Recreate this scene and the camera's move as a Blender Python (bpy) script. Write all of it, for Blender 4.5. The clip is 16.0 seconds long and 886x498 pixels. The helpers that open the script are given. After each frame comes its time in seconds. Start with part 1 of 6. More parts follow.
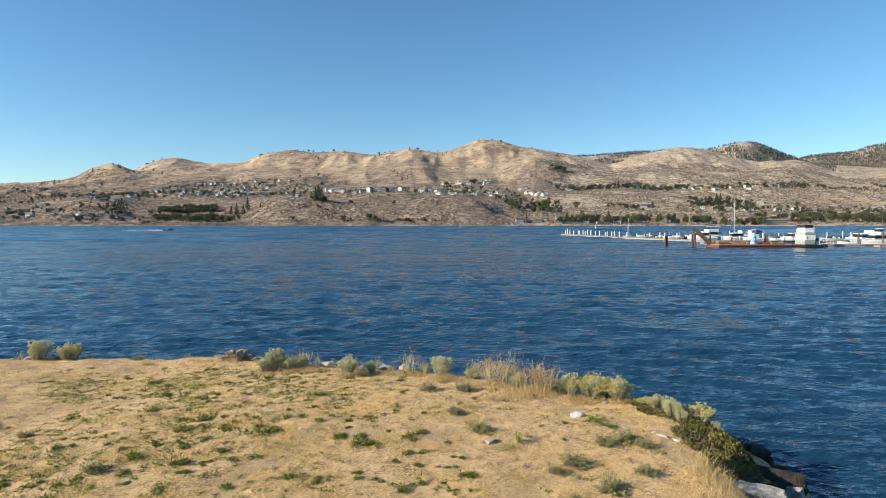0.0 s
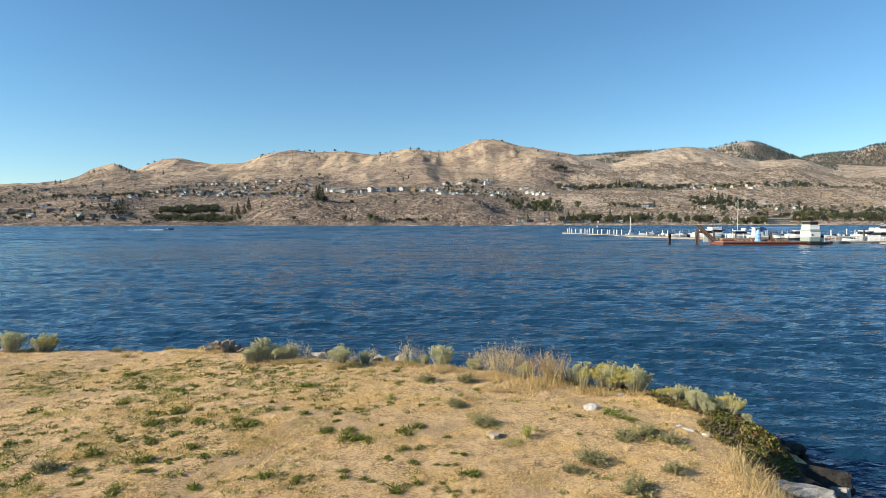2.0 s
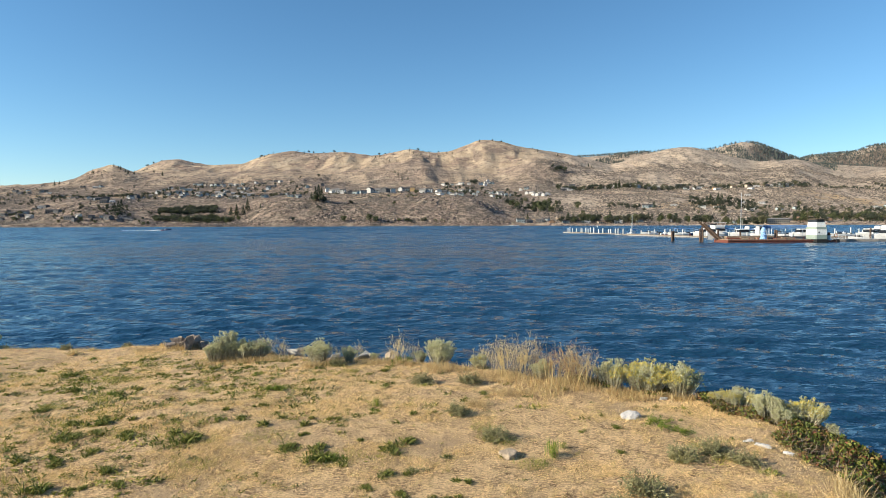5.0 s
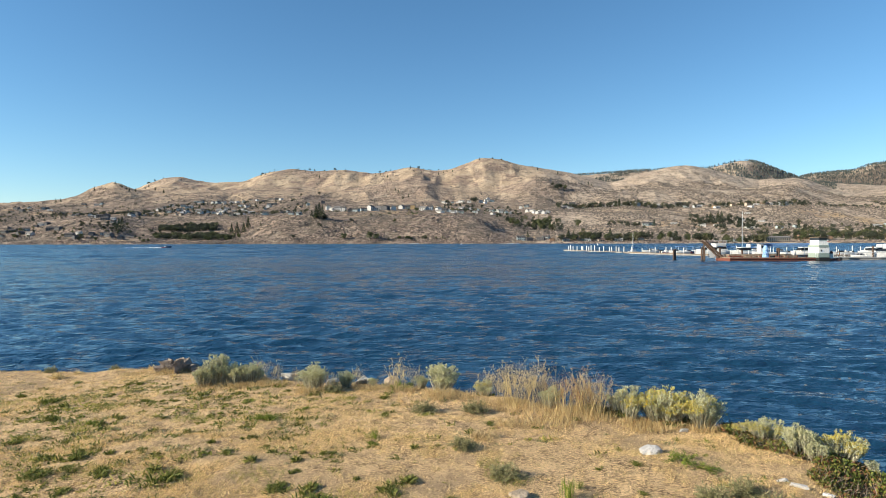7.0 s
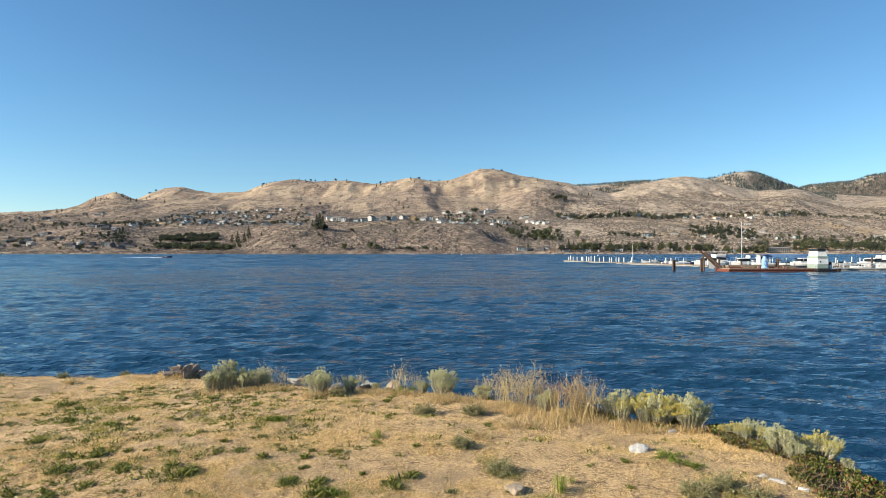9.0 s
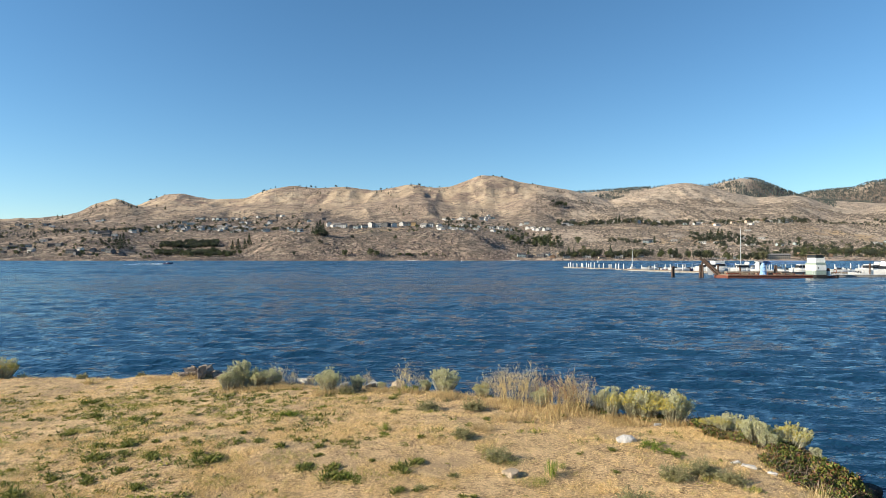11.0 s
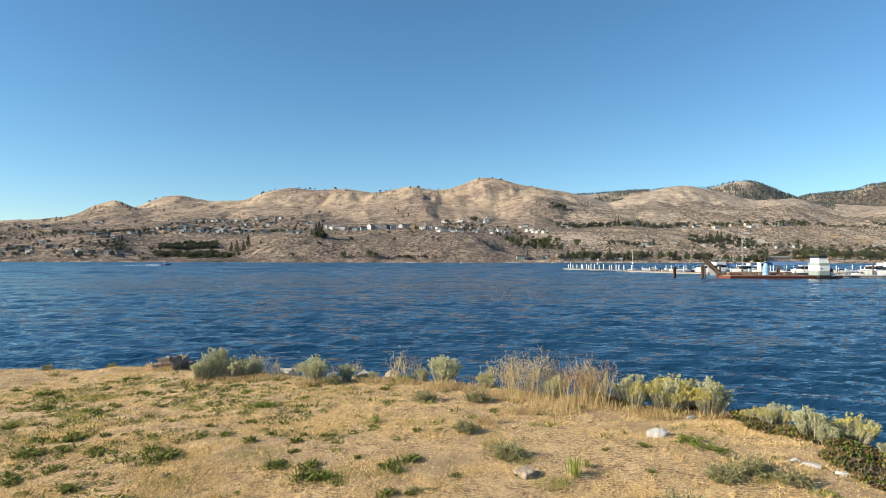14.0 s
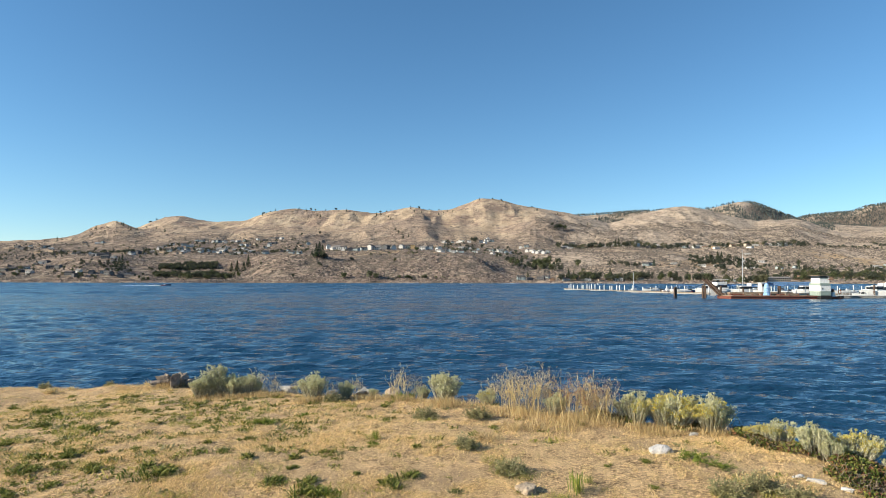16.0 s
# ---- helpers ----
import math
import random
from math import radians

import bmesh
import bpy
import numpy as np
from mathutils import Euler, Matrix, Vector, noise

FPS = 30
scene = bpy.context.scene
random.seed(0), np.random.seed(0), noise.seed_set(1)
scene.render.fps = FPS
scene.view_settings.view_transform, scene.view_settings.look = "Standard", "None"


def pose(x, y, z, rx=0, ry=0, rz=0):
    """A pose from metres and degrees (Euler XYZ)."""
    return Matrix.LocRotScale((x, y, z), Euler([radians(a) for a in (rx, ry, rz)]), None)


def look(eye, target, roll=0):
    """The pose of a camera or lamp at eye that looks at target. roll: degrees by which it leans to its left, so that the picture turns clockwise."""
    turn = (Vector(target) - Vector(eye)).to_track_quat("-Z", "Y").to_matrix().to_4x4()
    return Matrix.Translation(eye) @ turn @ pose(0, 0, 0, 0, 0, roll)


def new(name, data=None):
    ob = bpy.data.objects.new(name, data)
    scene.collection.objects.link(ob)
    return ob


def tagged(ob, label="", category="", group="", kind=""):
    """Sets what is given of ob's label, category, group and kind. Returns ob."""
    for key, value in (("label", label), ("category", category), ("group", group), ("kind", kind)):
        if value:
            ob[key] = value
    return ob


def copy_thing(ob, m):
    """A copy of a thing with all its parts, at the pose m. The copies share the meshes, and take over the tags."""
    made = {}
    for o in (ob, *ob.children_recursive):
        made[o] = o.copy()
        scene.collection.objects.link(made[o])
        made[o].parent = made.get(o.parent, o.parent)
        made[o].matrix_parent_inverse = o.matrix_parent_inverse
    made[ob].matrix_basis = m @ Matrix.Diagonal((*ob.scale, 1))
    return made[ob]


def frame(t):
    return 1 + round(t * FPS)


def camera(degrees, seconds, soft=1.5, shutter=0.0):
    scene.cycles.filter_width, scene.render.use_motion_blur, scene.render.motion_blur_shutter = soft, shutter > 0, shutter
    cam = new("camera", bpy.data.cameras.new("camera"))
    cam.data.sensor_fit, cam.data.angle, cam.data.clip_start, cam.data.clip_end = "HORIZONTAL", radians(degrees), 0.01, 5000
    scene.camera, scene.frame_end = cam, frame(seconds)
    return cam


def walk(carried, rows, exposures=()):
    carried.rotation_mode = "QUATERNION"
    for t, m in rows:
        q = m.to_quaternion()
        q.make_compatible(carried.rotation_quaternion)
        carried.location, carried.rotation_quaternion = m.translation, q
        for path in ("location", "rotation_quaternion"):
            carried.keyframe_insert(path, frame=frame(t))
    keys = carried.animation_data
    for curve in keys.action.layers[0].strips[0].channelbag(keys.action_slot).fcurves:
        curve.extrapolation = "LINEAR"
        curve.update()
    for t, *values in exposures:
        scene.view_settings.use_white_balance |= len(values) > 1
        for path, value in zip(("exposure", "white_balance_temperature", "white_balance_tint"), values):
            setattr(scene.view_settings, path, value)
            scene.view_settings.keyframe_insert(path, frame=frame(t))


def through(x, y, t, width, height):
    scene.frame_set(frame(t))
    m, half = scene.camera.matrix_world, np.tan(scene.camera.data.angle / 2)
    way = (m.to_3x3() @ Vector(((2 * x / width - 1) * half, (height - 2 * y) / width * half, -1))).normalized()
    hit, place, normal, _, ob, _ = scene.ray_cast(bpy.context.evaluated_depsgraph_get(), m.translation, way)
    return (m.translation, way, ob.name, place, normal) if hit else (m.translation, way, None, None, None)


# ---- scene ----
cam = camera(71.8, 16.0, soft=0.5)
PATH = [
    (0, (0.154, -0.07, 5.933), (0.155, 1.928, 5.846), -0.0),
    (0.5, (0.192, 0.559, 5.852), (0.191, 2.557, 5.765), -0.2),
    (1, (0.2, 1.125, 5.763), (0.198, 3.123, 5.676), -0.1),
    (1.5, (0.208, 1.33, 5.553), (0.206, 3.328, 5.466), -0.1),
    (2, (0.201, 1.328, 5.328), (0.198, 3.326, 5.241), -0.1),
    (2.5, (0.185, 1.321, 5.11), (0.183, 3.319, 5.023), -0.0),
    (3, (0.185, 1.444, 4.913), (0.183, 3.442, 4.826), -0.1),
    (3.5, (0.191, 1.843, 4.717), (0.189, 3.841, 4.631), -0.1),
    (4, (0.205, 2.568, 4.602), (0.203, 4.566, 4.515), -0.0),
    (4.2, (0.221, 2.92, 4.607), (0.219, 4.918, 4.52), -0.2),
    (6.3, (0.17, 4.744, 4.638), (0.169, 6.743, 4.583), -0.1),
    (6.5, (0.162, 4.749, 4.631), (0.16, 6.749, 4.584), -0.1),
    (7, (0.161, 4.749, 4.629), (0.159, 6.749, 4.603), -0.1),
    (7.5, (0.161, 4.732, 4.631), (0.16, 6.732, 4.628), -0.1),
    (8, (0.166, 4.712, 4.629), (0.164, 6.712, 4.637), -0.1),
    (8.5, (0.169, 4.527, 4.631), (0.167, 6.527, 4.639), -0.1),
    (9, (0.154, 4.149, 4.623), (0.151, 6.149, 4.631), -0.0),
    (10.25, (0.124, 3.16, 4.624), (0.121, 5.16, 4.645), 0.0),
    (11.5, (0.115, 3.598, 4.63), (0.111, 5.598, 4.663), -0.0),
    (12, (0.12, 4.253, 4.646), (0.118, 6.253, 4.681), -0.0),
    (12.5, (0.131, 4.734, 4.654), (0.129, 6.734, 4.688), -0.1),
    (13, (0.119, 4.855, 4.497), (0.118, 6.854, 4.533), -0.0),
    (13.5, (0.107, 4.866, 4.25), (0.106, 6.866, 4.287), -0.0),
    (14, (0.106, 4.848, 4.026), (0.105, 6.848, 4.063), 0.1),
    (14.5, (0.12, 4.866, 3.921), (0.118, 6.866, 3.958), 0.1),
    (15, (0.115, 4.874, 3.942), (0.113, 6.874, 3.984), 0.1),
    (15.5, (0.116, 4.861, 3.952), (0.114, 6.859, 4.028), 0.1),
    (16, (0.105, 4.852, 3.936), (0.103, 6.849, 4.04), 0.1),
]
walk(cam, [(t, look(eye, target, roll)) for t, eye, target, roll in PATH], [(0, 0.9, 6500, 6)])

# ---- light ----
world = bpy.data.worlds.new("world")
scene.world = world
world.use_nodes = True
SUN_ELEVATION, SUN_BEARING = 24.0, 256.0   # degrees; bearing clockwise from +y
sky = world.node_tree.nodes.new("ShaderNodeTexSky")
sky.sky_type, sky.sun_disc = "NISHITA", False
sky.sun_elevation, sky.sun_rotation = radians(SUN_ELEVATION), radians(SUN_BEARING)
sky.altitude, sky.air_density, sky.dust_density, sky.ozone_density = 400, 1.0, 0.0, 4.6
clear = world.node_tree.nodes.new("ShaderNodeHueSaturation")   # the deep clear blue of dry air
clear.inputs["Hue"].default_value, clear.inputs["Saturation"].default_value = 0.495, 1.08
world.node_tree.links.new(sky.outputs[0], clear.inputs["Color"])
world.node_tree.links.new(clear.outputs[0], world.node_tree.nodes["Background"].inputs[0])
world.node_tree.nodes["Background"].inputs[1].default_value = 0.084
sun = new("sun", bpy.data.lights.new("sun", "SUN"))
sun.data.energy, sun.data.angle, sun.data.color = 5.0, radians(0.53), (1.0, 0.86, 0.68)
sun_dir = Vector((math.sin(radians(SUN_BEARING)) * math.cos(radians(SUN_ELEVATION)),
                  math.cos(radians(SUN_BEARING)) * math.cos(radians(SUN_ELEVATION)), math.sin(radians(SUN_ELEVATION))))
sun.matrix_world = look(sun_dir * 50, (0, 0, 0))


# ---- materials ----
def material(name, rough=0.9, spec=0.3):
    m = bpy.data.materials.new(name)
    m.use_nodes = True
    b = m.node_tree.nodes["Principled BSDF"]
    b.inputs["Roughness"].default_value = rough
    b.inputs["Specular IOR Level"].default_value = spec
    return m, m.node_tree.nodes, m.node_tree.links, b


def noise_node(m, scale, detail=4.0, rough=0.55, stretch=(1, 1, 1), coords="Object", turn=0.0):
    """The factor output of a noise at real size: scale is in features per metre."""
    n, l = m.node_tree.nodes, m.node_tree.links
    tc, mp, tx = n.new("ShaderNodeTexCoord"), n.new("ShaderNodeMapping"), n.new("ShaderNodeTexNoise")
    mp.inputs["Scale"].default_value = stretch
    mp.inputs["Rotation"].default_value = (0, 0, radians(turn))
    tx.inputs["Scale"].default_value, tx.inputs["Detail"].default_value, tx.inputs["Roughness"].default_value = scale, detail, rough
    l.new(tc.outputs[coords], mp.inputs[0])
    l.new(mp.outputs[0], tx.inputs["Vector"])
    return tx.outputs[0]


def ramp(m, factor, *stops):
    """A colour ramp over factor; stops are (place, (r, g, b))."""
    r = m.node_tree.nodes.new("ShaderNodeValToRGB")
    e = r.color_ramp.elements
    while len(e) < len(stops):
        e.new(0.5)
    for el, (p, c) in zip(e, stops):
        el.position, el.color = p, (*c, 1) if len(c) == 3 else c
    m.node_tree.links.new(factor, r.inputs[0])
    return r.outputs[0]


def mix(m, factor, a, b, mode="MIX"):
    x = m.node_tree.nodes.new("ShaderNodeMix")
    x.data_type, x.blend_type = "RGBA", mode
    for socket, v in ((x.inputs[0], factor), (x.inputs[6], a), (x.inputs[7], b)):
        if isinstance(v, (int, float)):
            socket.default_value = v
        elif isinstance(v, tuple):
            socket.default_value = (*v, 1)
        else:
            m.node_tree.links.new(v, socket)
    return x.outputs[2]


def step(m, value, low, high):
    """Maps value from low..high to 0..1, clamped."""
    x = m.node_tree.nodes.new("ShaderNodeMapRange")
    x.inputs[1].default_value, x.inputs[2].default_value = low, high
    m.node_tree.links.new(value, x.inputs[0])
    return x.outputs[0]


def bump(m, height, b, strength=0.5, distance=0.02):
    x = m.node_tree.nodes.new("ShaderNodeBump")
    x.inputs["Strength"].default_value, x.inputs["Distance"].default_value = strength, distance
    m.node_tree.links.new(height, x.inputs["Height"])
    m.node_tree.links.new(x.outputs[0], b.inputs["Normal"])


def plain(name, colour, rough=0.6, spec=0.3, metal=0.0, vary=0.12, scale=3.0, grime=0.25):
    """A painted or moulded surface with slight mottling and dirt."""
    m, n, l, b = material(name, rough, spec)
    b.inputs["Metallic"].default_value = metal
    f = noise_node(m, scale, 5)
    lo, hi = tuple(c * (1 - vary) for c in colour), tuple(min(1, c * (1 + vary)) for c in colour)
    c = ramp(m, f, (0.35, lo), (0.65, hi))
    d = step(m, noise_node(m, scale * 6, 3), 0.55, 0.8)
    c = mix(m, d, c, tuple(v * (1 - grime) for v in colour))
    l.new(c, b.inputs["Base Color"])
    return m


def island(m):
    return m.node_tree.nodes.new("ShaderNodeNewGeometry").outputs["Random Per Island"]


def leafy(name, *stops, rough=0.6, through=0.25):
    """Leaves, stems and blades: each one takes its own colour along the stops; some light comes through."""
    m, n, l, b = material(name, rough, 0.25)
    c = ramp(m, island(m), *stops)
    l.new(c, b.inputs["Base Color"])
    if through:
        t, x = n.new("ShaderNodeBsdfTranslucent"), n.new("ShaderNodeMixShader")
        l.new(c, t.inputs[0])
        x.inputs[0].default_value = through
        l.new(b.outputs[0], x.inputs[1])
        l.new(t.outputs[0], x.inputs[2])
        l.new(x.outputs[0], n["Material Output"].inputs[0])
    return m


def soil_material():
    m, n, l, b = material("dry_soil", 0.95, 0.15)
    big, mid, fine = noise_node(m, 0.5, 4), noise_node(m, 3.5, 5, 0.65), noise_node(m, 46, 4, 0.7)
    straw = noise_node(m, 17, 6, 0.75, (1.0, 2.4, 1.0))
    c = ramp(m, mid, (0.36, (0.17, 0.112, 0.066)), (0.5, (0.41, 0.285, 0.168)), (0.62, (0.64, 0.465, 0.265)))
    c = mix(m, step(m, straw, 0.47, 0.56), c, (0.80, 0.58, 0.325))
    c = mix(m, step(m, big, 0.54, 0.66), c, (0.44, 0.322, 0.20))
    c = mix(m, step(m, fine, 0.56, 0.63), c, (0.11, 0.077, 0.045))
    l.new(c, b.inputs["Base Color"])
    bump(m, mix(m, 0.5, straw, fine), b, 1.0, 0.07)
    return m


def math_node(m, kind, a, b):
    x = m.node_tree.nodes.new("ShaderNodeMath")
    x.operation = kind
    for socket, v in zip(x.inputs, (a, b)):
        if isinstance(v, (int, float)):
            socket.default_value = v
        else:
            m.node_tree.links.new(v, socket)
    return x.outputs[0]


def hill_material():
    """Golden grass on the high hills, grey-brown sagebrush and broken rock lower down."""
    m, n, l, b = material("dry_hillside", 0.95, 0.1)
    geo, tc = n.new("ShaderNodeNewGeometry"), n.new("ShaderNodeTexCoord")
    sep, pos = n.new("ShaderNodeSeparateXYZ"), n.new("ShaderNodeSeparateXYZ")
    l.new(geo.outputs["Normal"], sep.inputs[0])
    l.new(tc.outputs["Object"], pos.inputs[0])
    big, mid, fine = noise_node(m, 0.005, 5, 0.6), noise_node(m, 0.022, 7, 0.66), noise_node(m, 0.13, 6, 0.75)
    gully = noise_node(m, 0.012, 6, 0.6, (1.0, 0.35, 1.0))
    east = math_node(m, "DIVIDE", pos.outputs[0], pos.outputs[1])
    east = math_node(m, "ADD", east, math_node(m, "MULTIPLY", math_node(m, "SUBTRACT", big, 0.5), 0.12))
    # gold and scrub are greyed and blued, distance haze put into their colour
    gold = ramp(m, gully, (0.32, (0.30, 0.23, 0.165)), (0.47, (0.45, 0.352, 0.248)), (0.66, (0.57, 0.455, 0.325)))
    gold = mix(m, step(m, fine, 0.55, 0.68), gold, (0.235, 0.17, 0.125))
    gold = mix(m, step(m, noise_node(m, 0.009, 9, 0.72), 0.50, 0.57), gold, ramp(m, mid, (0.4, (0.235, 0.172, 0.138)), (0.6, (0.36, 0.268, 0.205))))
    scrub = ramp(m, mid, (0.32, (0.27, 0.22, 0.178)), (0.48, (0.45, 0.365, 0.288)), (0.66, (0.60, 0.49, 0.375)))
    rocky = ramp(m, mid, (0.34, (0.17, 0.13, 0.108)), (0.48, (0.32, 0.245, 0.195)), (0.66, (0.50, 0.39, 0.30)))
    dots = n.new("ShaderNodeTexVoronoi")
    dots.inputs["Scale"].default_value = 0.11
    l.new(tc.outputs["Object"], dots.inputs["Vector"])
    dotted = math_node(m, "MULTIPLY", step(m, dots.outputs["Distance"], 0.46, 0.30), step(m, mid, 0.70, 0.46))
    scrub = mix(m, dotted, scrub, (0.12, 0.108, 0.088))
    rocky = mix(m, dotted, rocky, (0.10, 0.082, 0.062))
    rocky = mix(m, step(m, fine, 0.53, 0.62), rocky, ramp(m, dots.outputs["Color"], (0.2, (0.085, 0.066, 0.056)), (0.8, (0.40, 0.32, 0.25))))
    high = step(m, math_node(m, "ADD", pos.outputs[2], math_node(m, "MULTIPLY", math_node(m, "SUBTRACT", big, 0.5), 420.0)), 120, 250)
    c = mix(m, high, rocky, gold)
    c = mix(m, step(m, east, 0.125, 0.2), c, scrub)
    for place, reach in (((390, 2540, 230), 210), ((-150, 2560, 235), 230), ((-1310, 3040, 310), 190), ((-690, 3060, 350), 170), ((-420, 2300, 150), 150)):
        knoll = n.new("ShaderNodeVectorMath")
        knoll.operation = "DISTANCE"
        l.new(tc.outputs["Object"], knoll.inputs[0])
        knoll.inputs[1].default_value = place
        edge = math_node(m, "ADD", knoll.outputs["Value"], math_node(m, "MULTIPLY", math_node(m, "SUBTRACT", gully, 0.5), 260.0))
        c = mix(m, math_node(m, "MULTIPLY", step(m, edge, reach, reach * 0.7), 0.8), c, rocky)
    for place, reach in (((-130, 1345, 66), 150), ((-640, 1260, 50), 90), ((-500, 1140, 30), 80), ((330, 1330, 30), 110), ((560, 1900, 70), 160)):
        meadow = n.new("ShaderNodeVectorMath")
        meadow.operation = "DISTANCE"
        l.new(tc.outputs["Object"], meadow.inputs[0])
        meadow.inputs[1].default_value = place
        edge = math_node(m, "ADD", meadow.outputs["Value"], math_node(m, "MULTIPLY", math_node(m, "SUBTRACT", mid, 0.5), 220.0))
        c = mix(m, math_node(m, "MULTIPLY", step(m, edge, reach, reach * 0.6), 0.75), c, gold)
    field = math_node(m, "MULTIPLY", step(m, big, 0.57, 0.62), step(m, pos.outputs[2], 130, 90))
    c = mix(m, field, c, ramp(m, gully, (0.4, (0.36, 0.26, 0.17)), (0.6, (0.49, 0.37, 0.235))))
    crag = math_node(m, "MULTIPLY", step(m, noise_node(m, 0.011, 8, 0.72), 0.57, 0.62), step(m, fine, 0.40, 0.52))
    c = mix(m, crag, c, (0.15, 0.115, 0.094))
    rock = step(m, sep.outputs[2], 0.88, 0.78)
    c = mix(m, rock, c, ramp(m, fine, (0.38, (0.10, 0.08, 0.068)), (0.62, (0.32, 0.25, 0.20))))
    shrubs = noise_node(m, 0.042, 9, 0.78)
    cover = math_node(m, "ADD", shrubs, math_node(m, "MULTIPLY", math_node(m, "MAXIMUM", high, math_node(m, "MULTIPLY", step(m, east, 0.125, 0.2), 0.9)), -0.08))
    c = mix(m, step(m, cover, 0.475, 0.52), c, ramp(m, fine, (0.38, (0.10, 0.085, 0.07)), (0.62, (0.23, 0.188, 0.15))))
    pale = step(m, noise_node(m, 0.03, 8, 0.75, (1.0, 0.8, 1.0)), 0.55, 0.60)
    c = mix(m, math_node(m, "MULTIPLY", pale, 0.5), c, (0.50, 0.415, 0.32))
    l.new(c, b.inputs["Base Color"])
    bump(m, mix(m, 0.5, fine, mid), b, 1.0, 13.0)
    return m


def water_material():
    """Dark lake water; ripples of equal steepness at every size, from a hand's width to broad gusts."""
    m, n, l, b = material("lake_water", 0.06, 0.8)
    b.inputs["IOR"].default_value = 1.333
    c = ramp(m, noise_node(m, 0.02, 3), (0.3, (0.006, 0.032, 0.068)), (0.7, (0.010, 0.041, 0.086)))
    l.new(c, b.inputs["Base Color"])
    tc, pos = n.new("ShaderNodeTexCoord"), n.new("ShaderNodeSeparateXYZ")
    l.new(tc.outputs["Object"], pos.inputs[0])
    chop = ramp(m, step(m, pos.outputs[1], 15, 415), (0.0, (0.06, 0.06, 0.06)), (0.2, (0.12, 0.12, 0.12)), (0.45, (0.17, 0.17, 0.17)), (1.0, (0.22, 0.22, 0.22)))
    l.new(chop, b.inputs["Roughness"])
    height = None
    for size, steep, turn in ((0.11, 0.26, 12), (0.24, 0.32, -9), (0.52, 0.27, 6), (1.2, 0.16, -13), (3.5, 0.09, 4), (9, 0.08, -6), (24, 0.07, 9)):
        f = math_node(m, "MULTIPLY", noise_node(m, 1 / size, 2.5, 0.6, (0.55, 1.0, 1.0), turn=turn), steep * size * 1.3)
        height = f if height is None else math_node(m, "ADD", height, f)
    bump(m, height, b, 1.0, 1.0)
    return m


SOIL, HILL, WATER = soil_material(), hill_material(), water_material()


# ---- building helpers ----
def fill(mesh, verts, faces):
    """Fills a mesh from arrays of places and of equal-sided faces."""
    verts, faces = np.asarray(verts, np.float32), np.asarray(faces, np.int32)
    mesh.vertices.add(len(verts))
    mesh.vertices.foreach_set("co", verts.ravel())
    k = faces.shape[1]
    mesh.loops.add(faces.size)
    mesh.loops.foreach_set("vertex_index", faces.ravel())
    mesh.polygons.add(len(faces))
    mesh.polygons.foreach_set("loop_start", np.arange(0, faces.size, k, dtype=np.int32))
    mesh.update(calc_edges=True)
    return mesh


def sheet(name, verts, faces, mat, smooth=True):
    me = fill(bpy.data.meshes.new(name), verts, faces)
    me.materials.append(mat)
    me.polygons.foreach_set("use_smooth", np.full(len(me.polygons), smooth))
    return new(name, me)


def grid_faces(rows, cols):
    i = np.arange(rows - 1)[:, None] * cols + np.arange(cols - 1)[None, :]
    i = i.ravel()
    return np.stack([i, i + 1, i + cols + 1, i + cols], 1)


def value_noise(x, y, seed):
    """Smooth noise from -1 to 1 on the unit grid."""
    xi, yi = np.floor(x).astype(np.int64), np.floor(y).astype(np.int64)
    fx, fy = x - xi, y - yi
    fx, fy = fx * fx * (3 - 2 * fx), fy * fy * (3 - 2 * fy)

    def corner(a, b):
        h = (a * 374761393 + b * 668265263 + seed * 974634777) & 0xFFFFFFFF
        h = ((h ^ (h >> 13)) * 1274126177) & 0xFFFFFFFF
        return ((h ^ (h >> 16)) & 0xFFFF) / 32767.5 - 1
    top = corner(xi, yi) * (1 - fx) + corner(xi + 1, yi) * fx
    low = corner(xi, yi + 1) * (1 - fx) + corner(xi + 1, yi + 1) * fx
    return top * (1 - fy) + low * fy


def fbm(x, y, seed, octaves=4):
    total, size = 0.0, 1.0
    for k in range(octaves):
        total = total + size * value_noise(x * 2 ** k, y * 2 ** k, seed + k)
        size *= 0.5
    return total


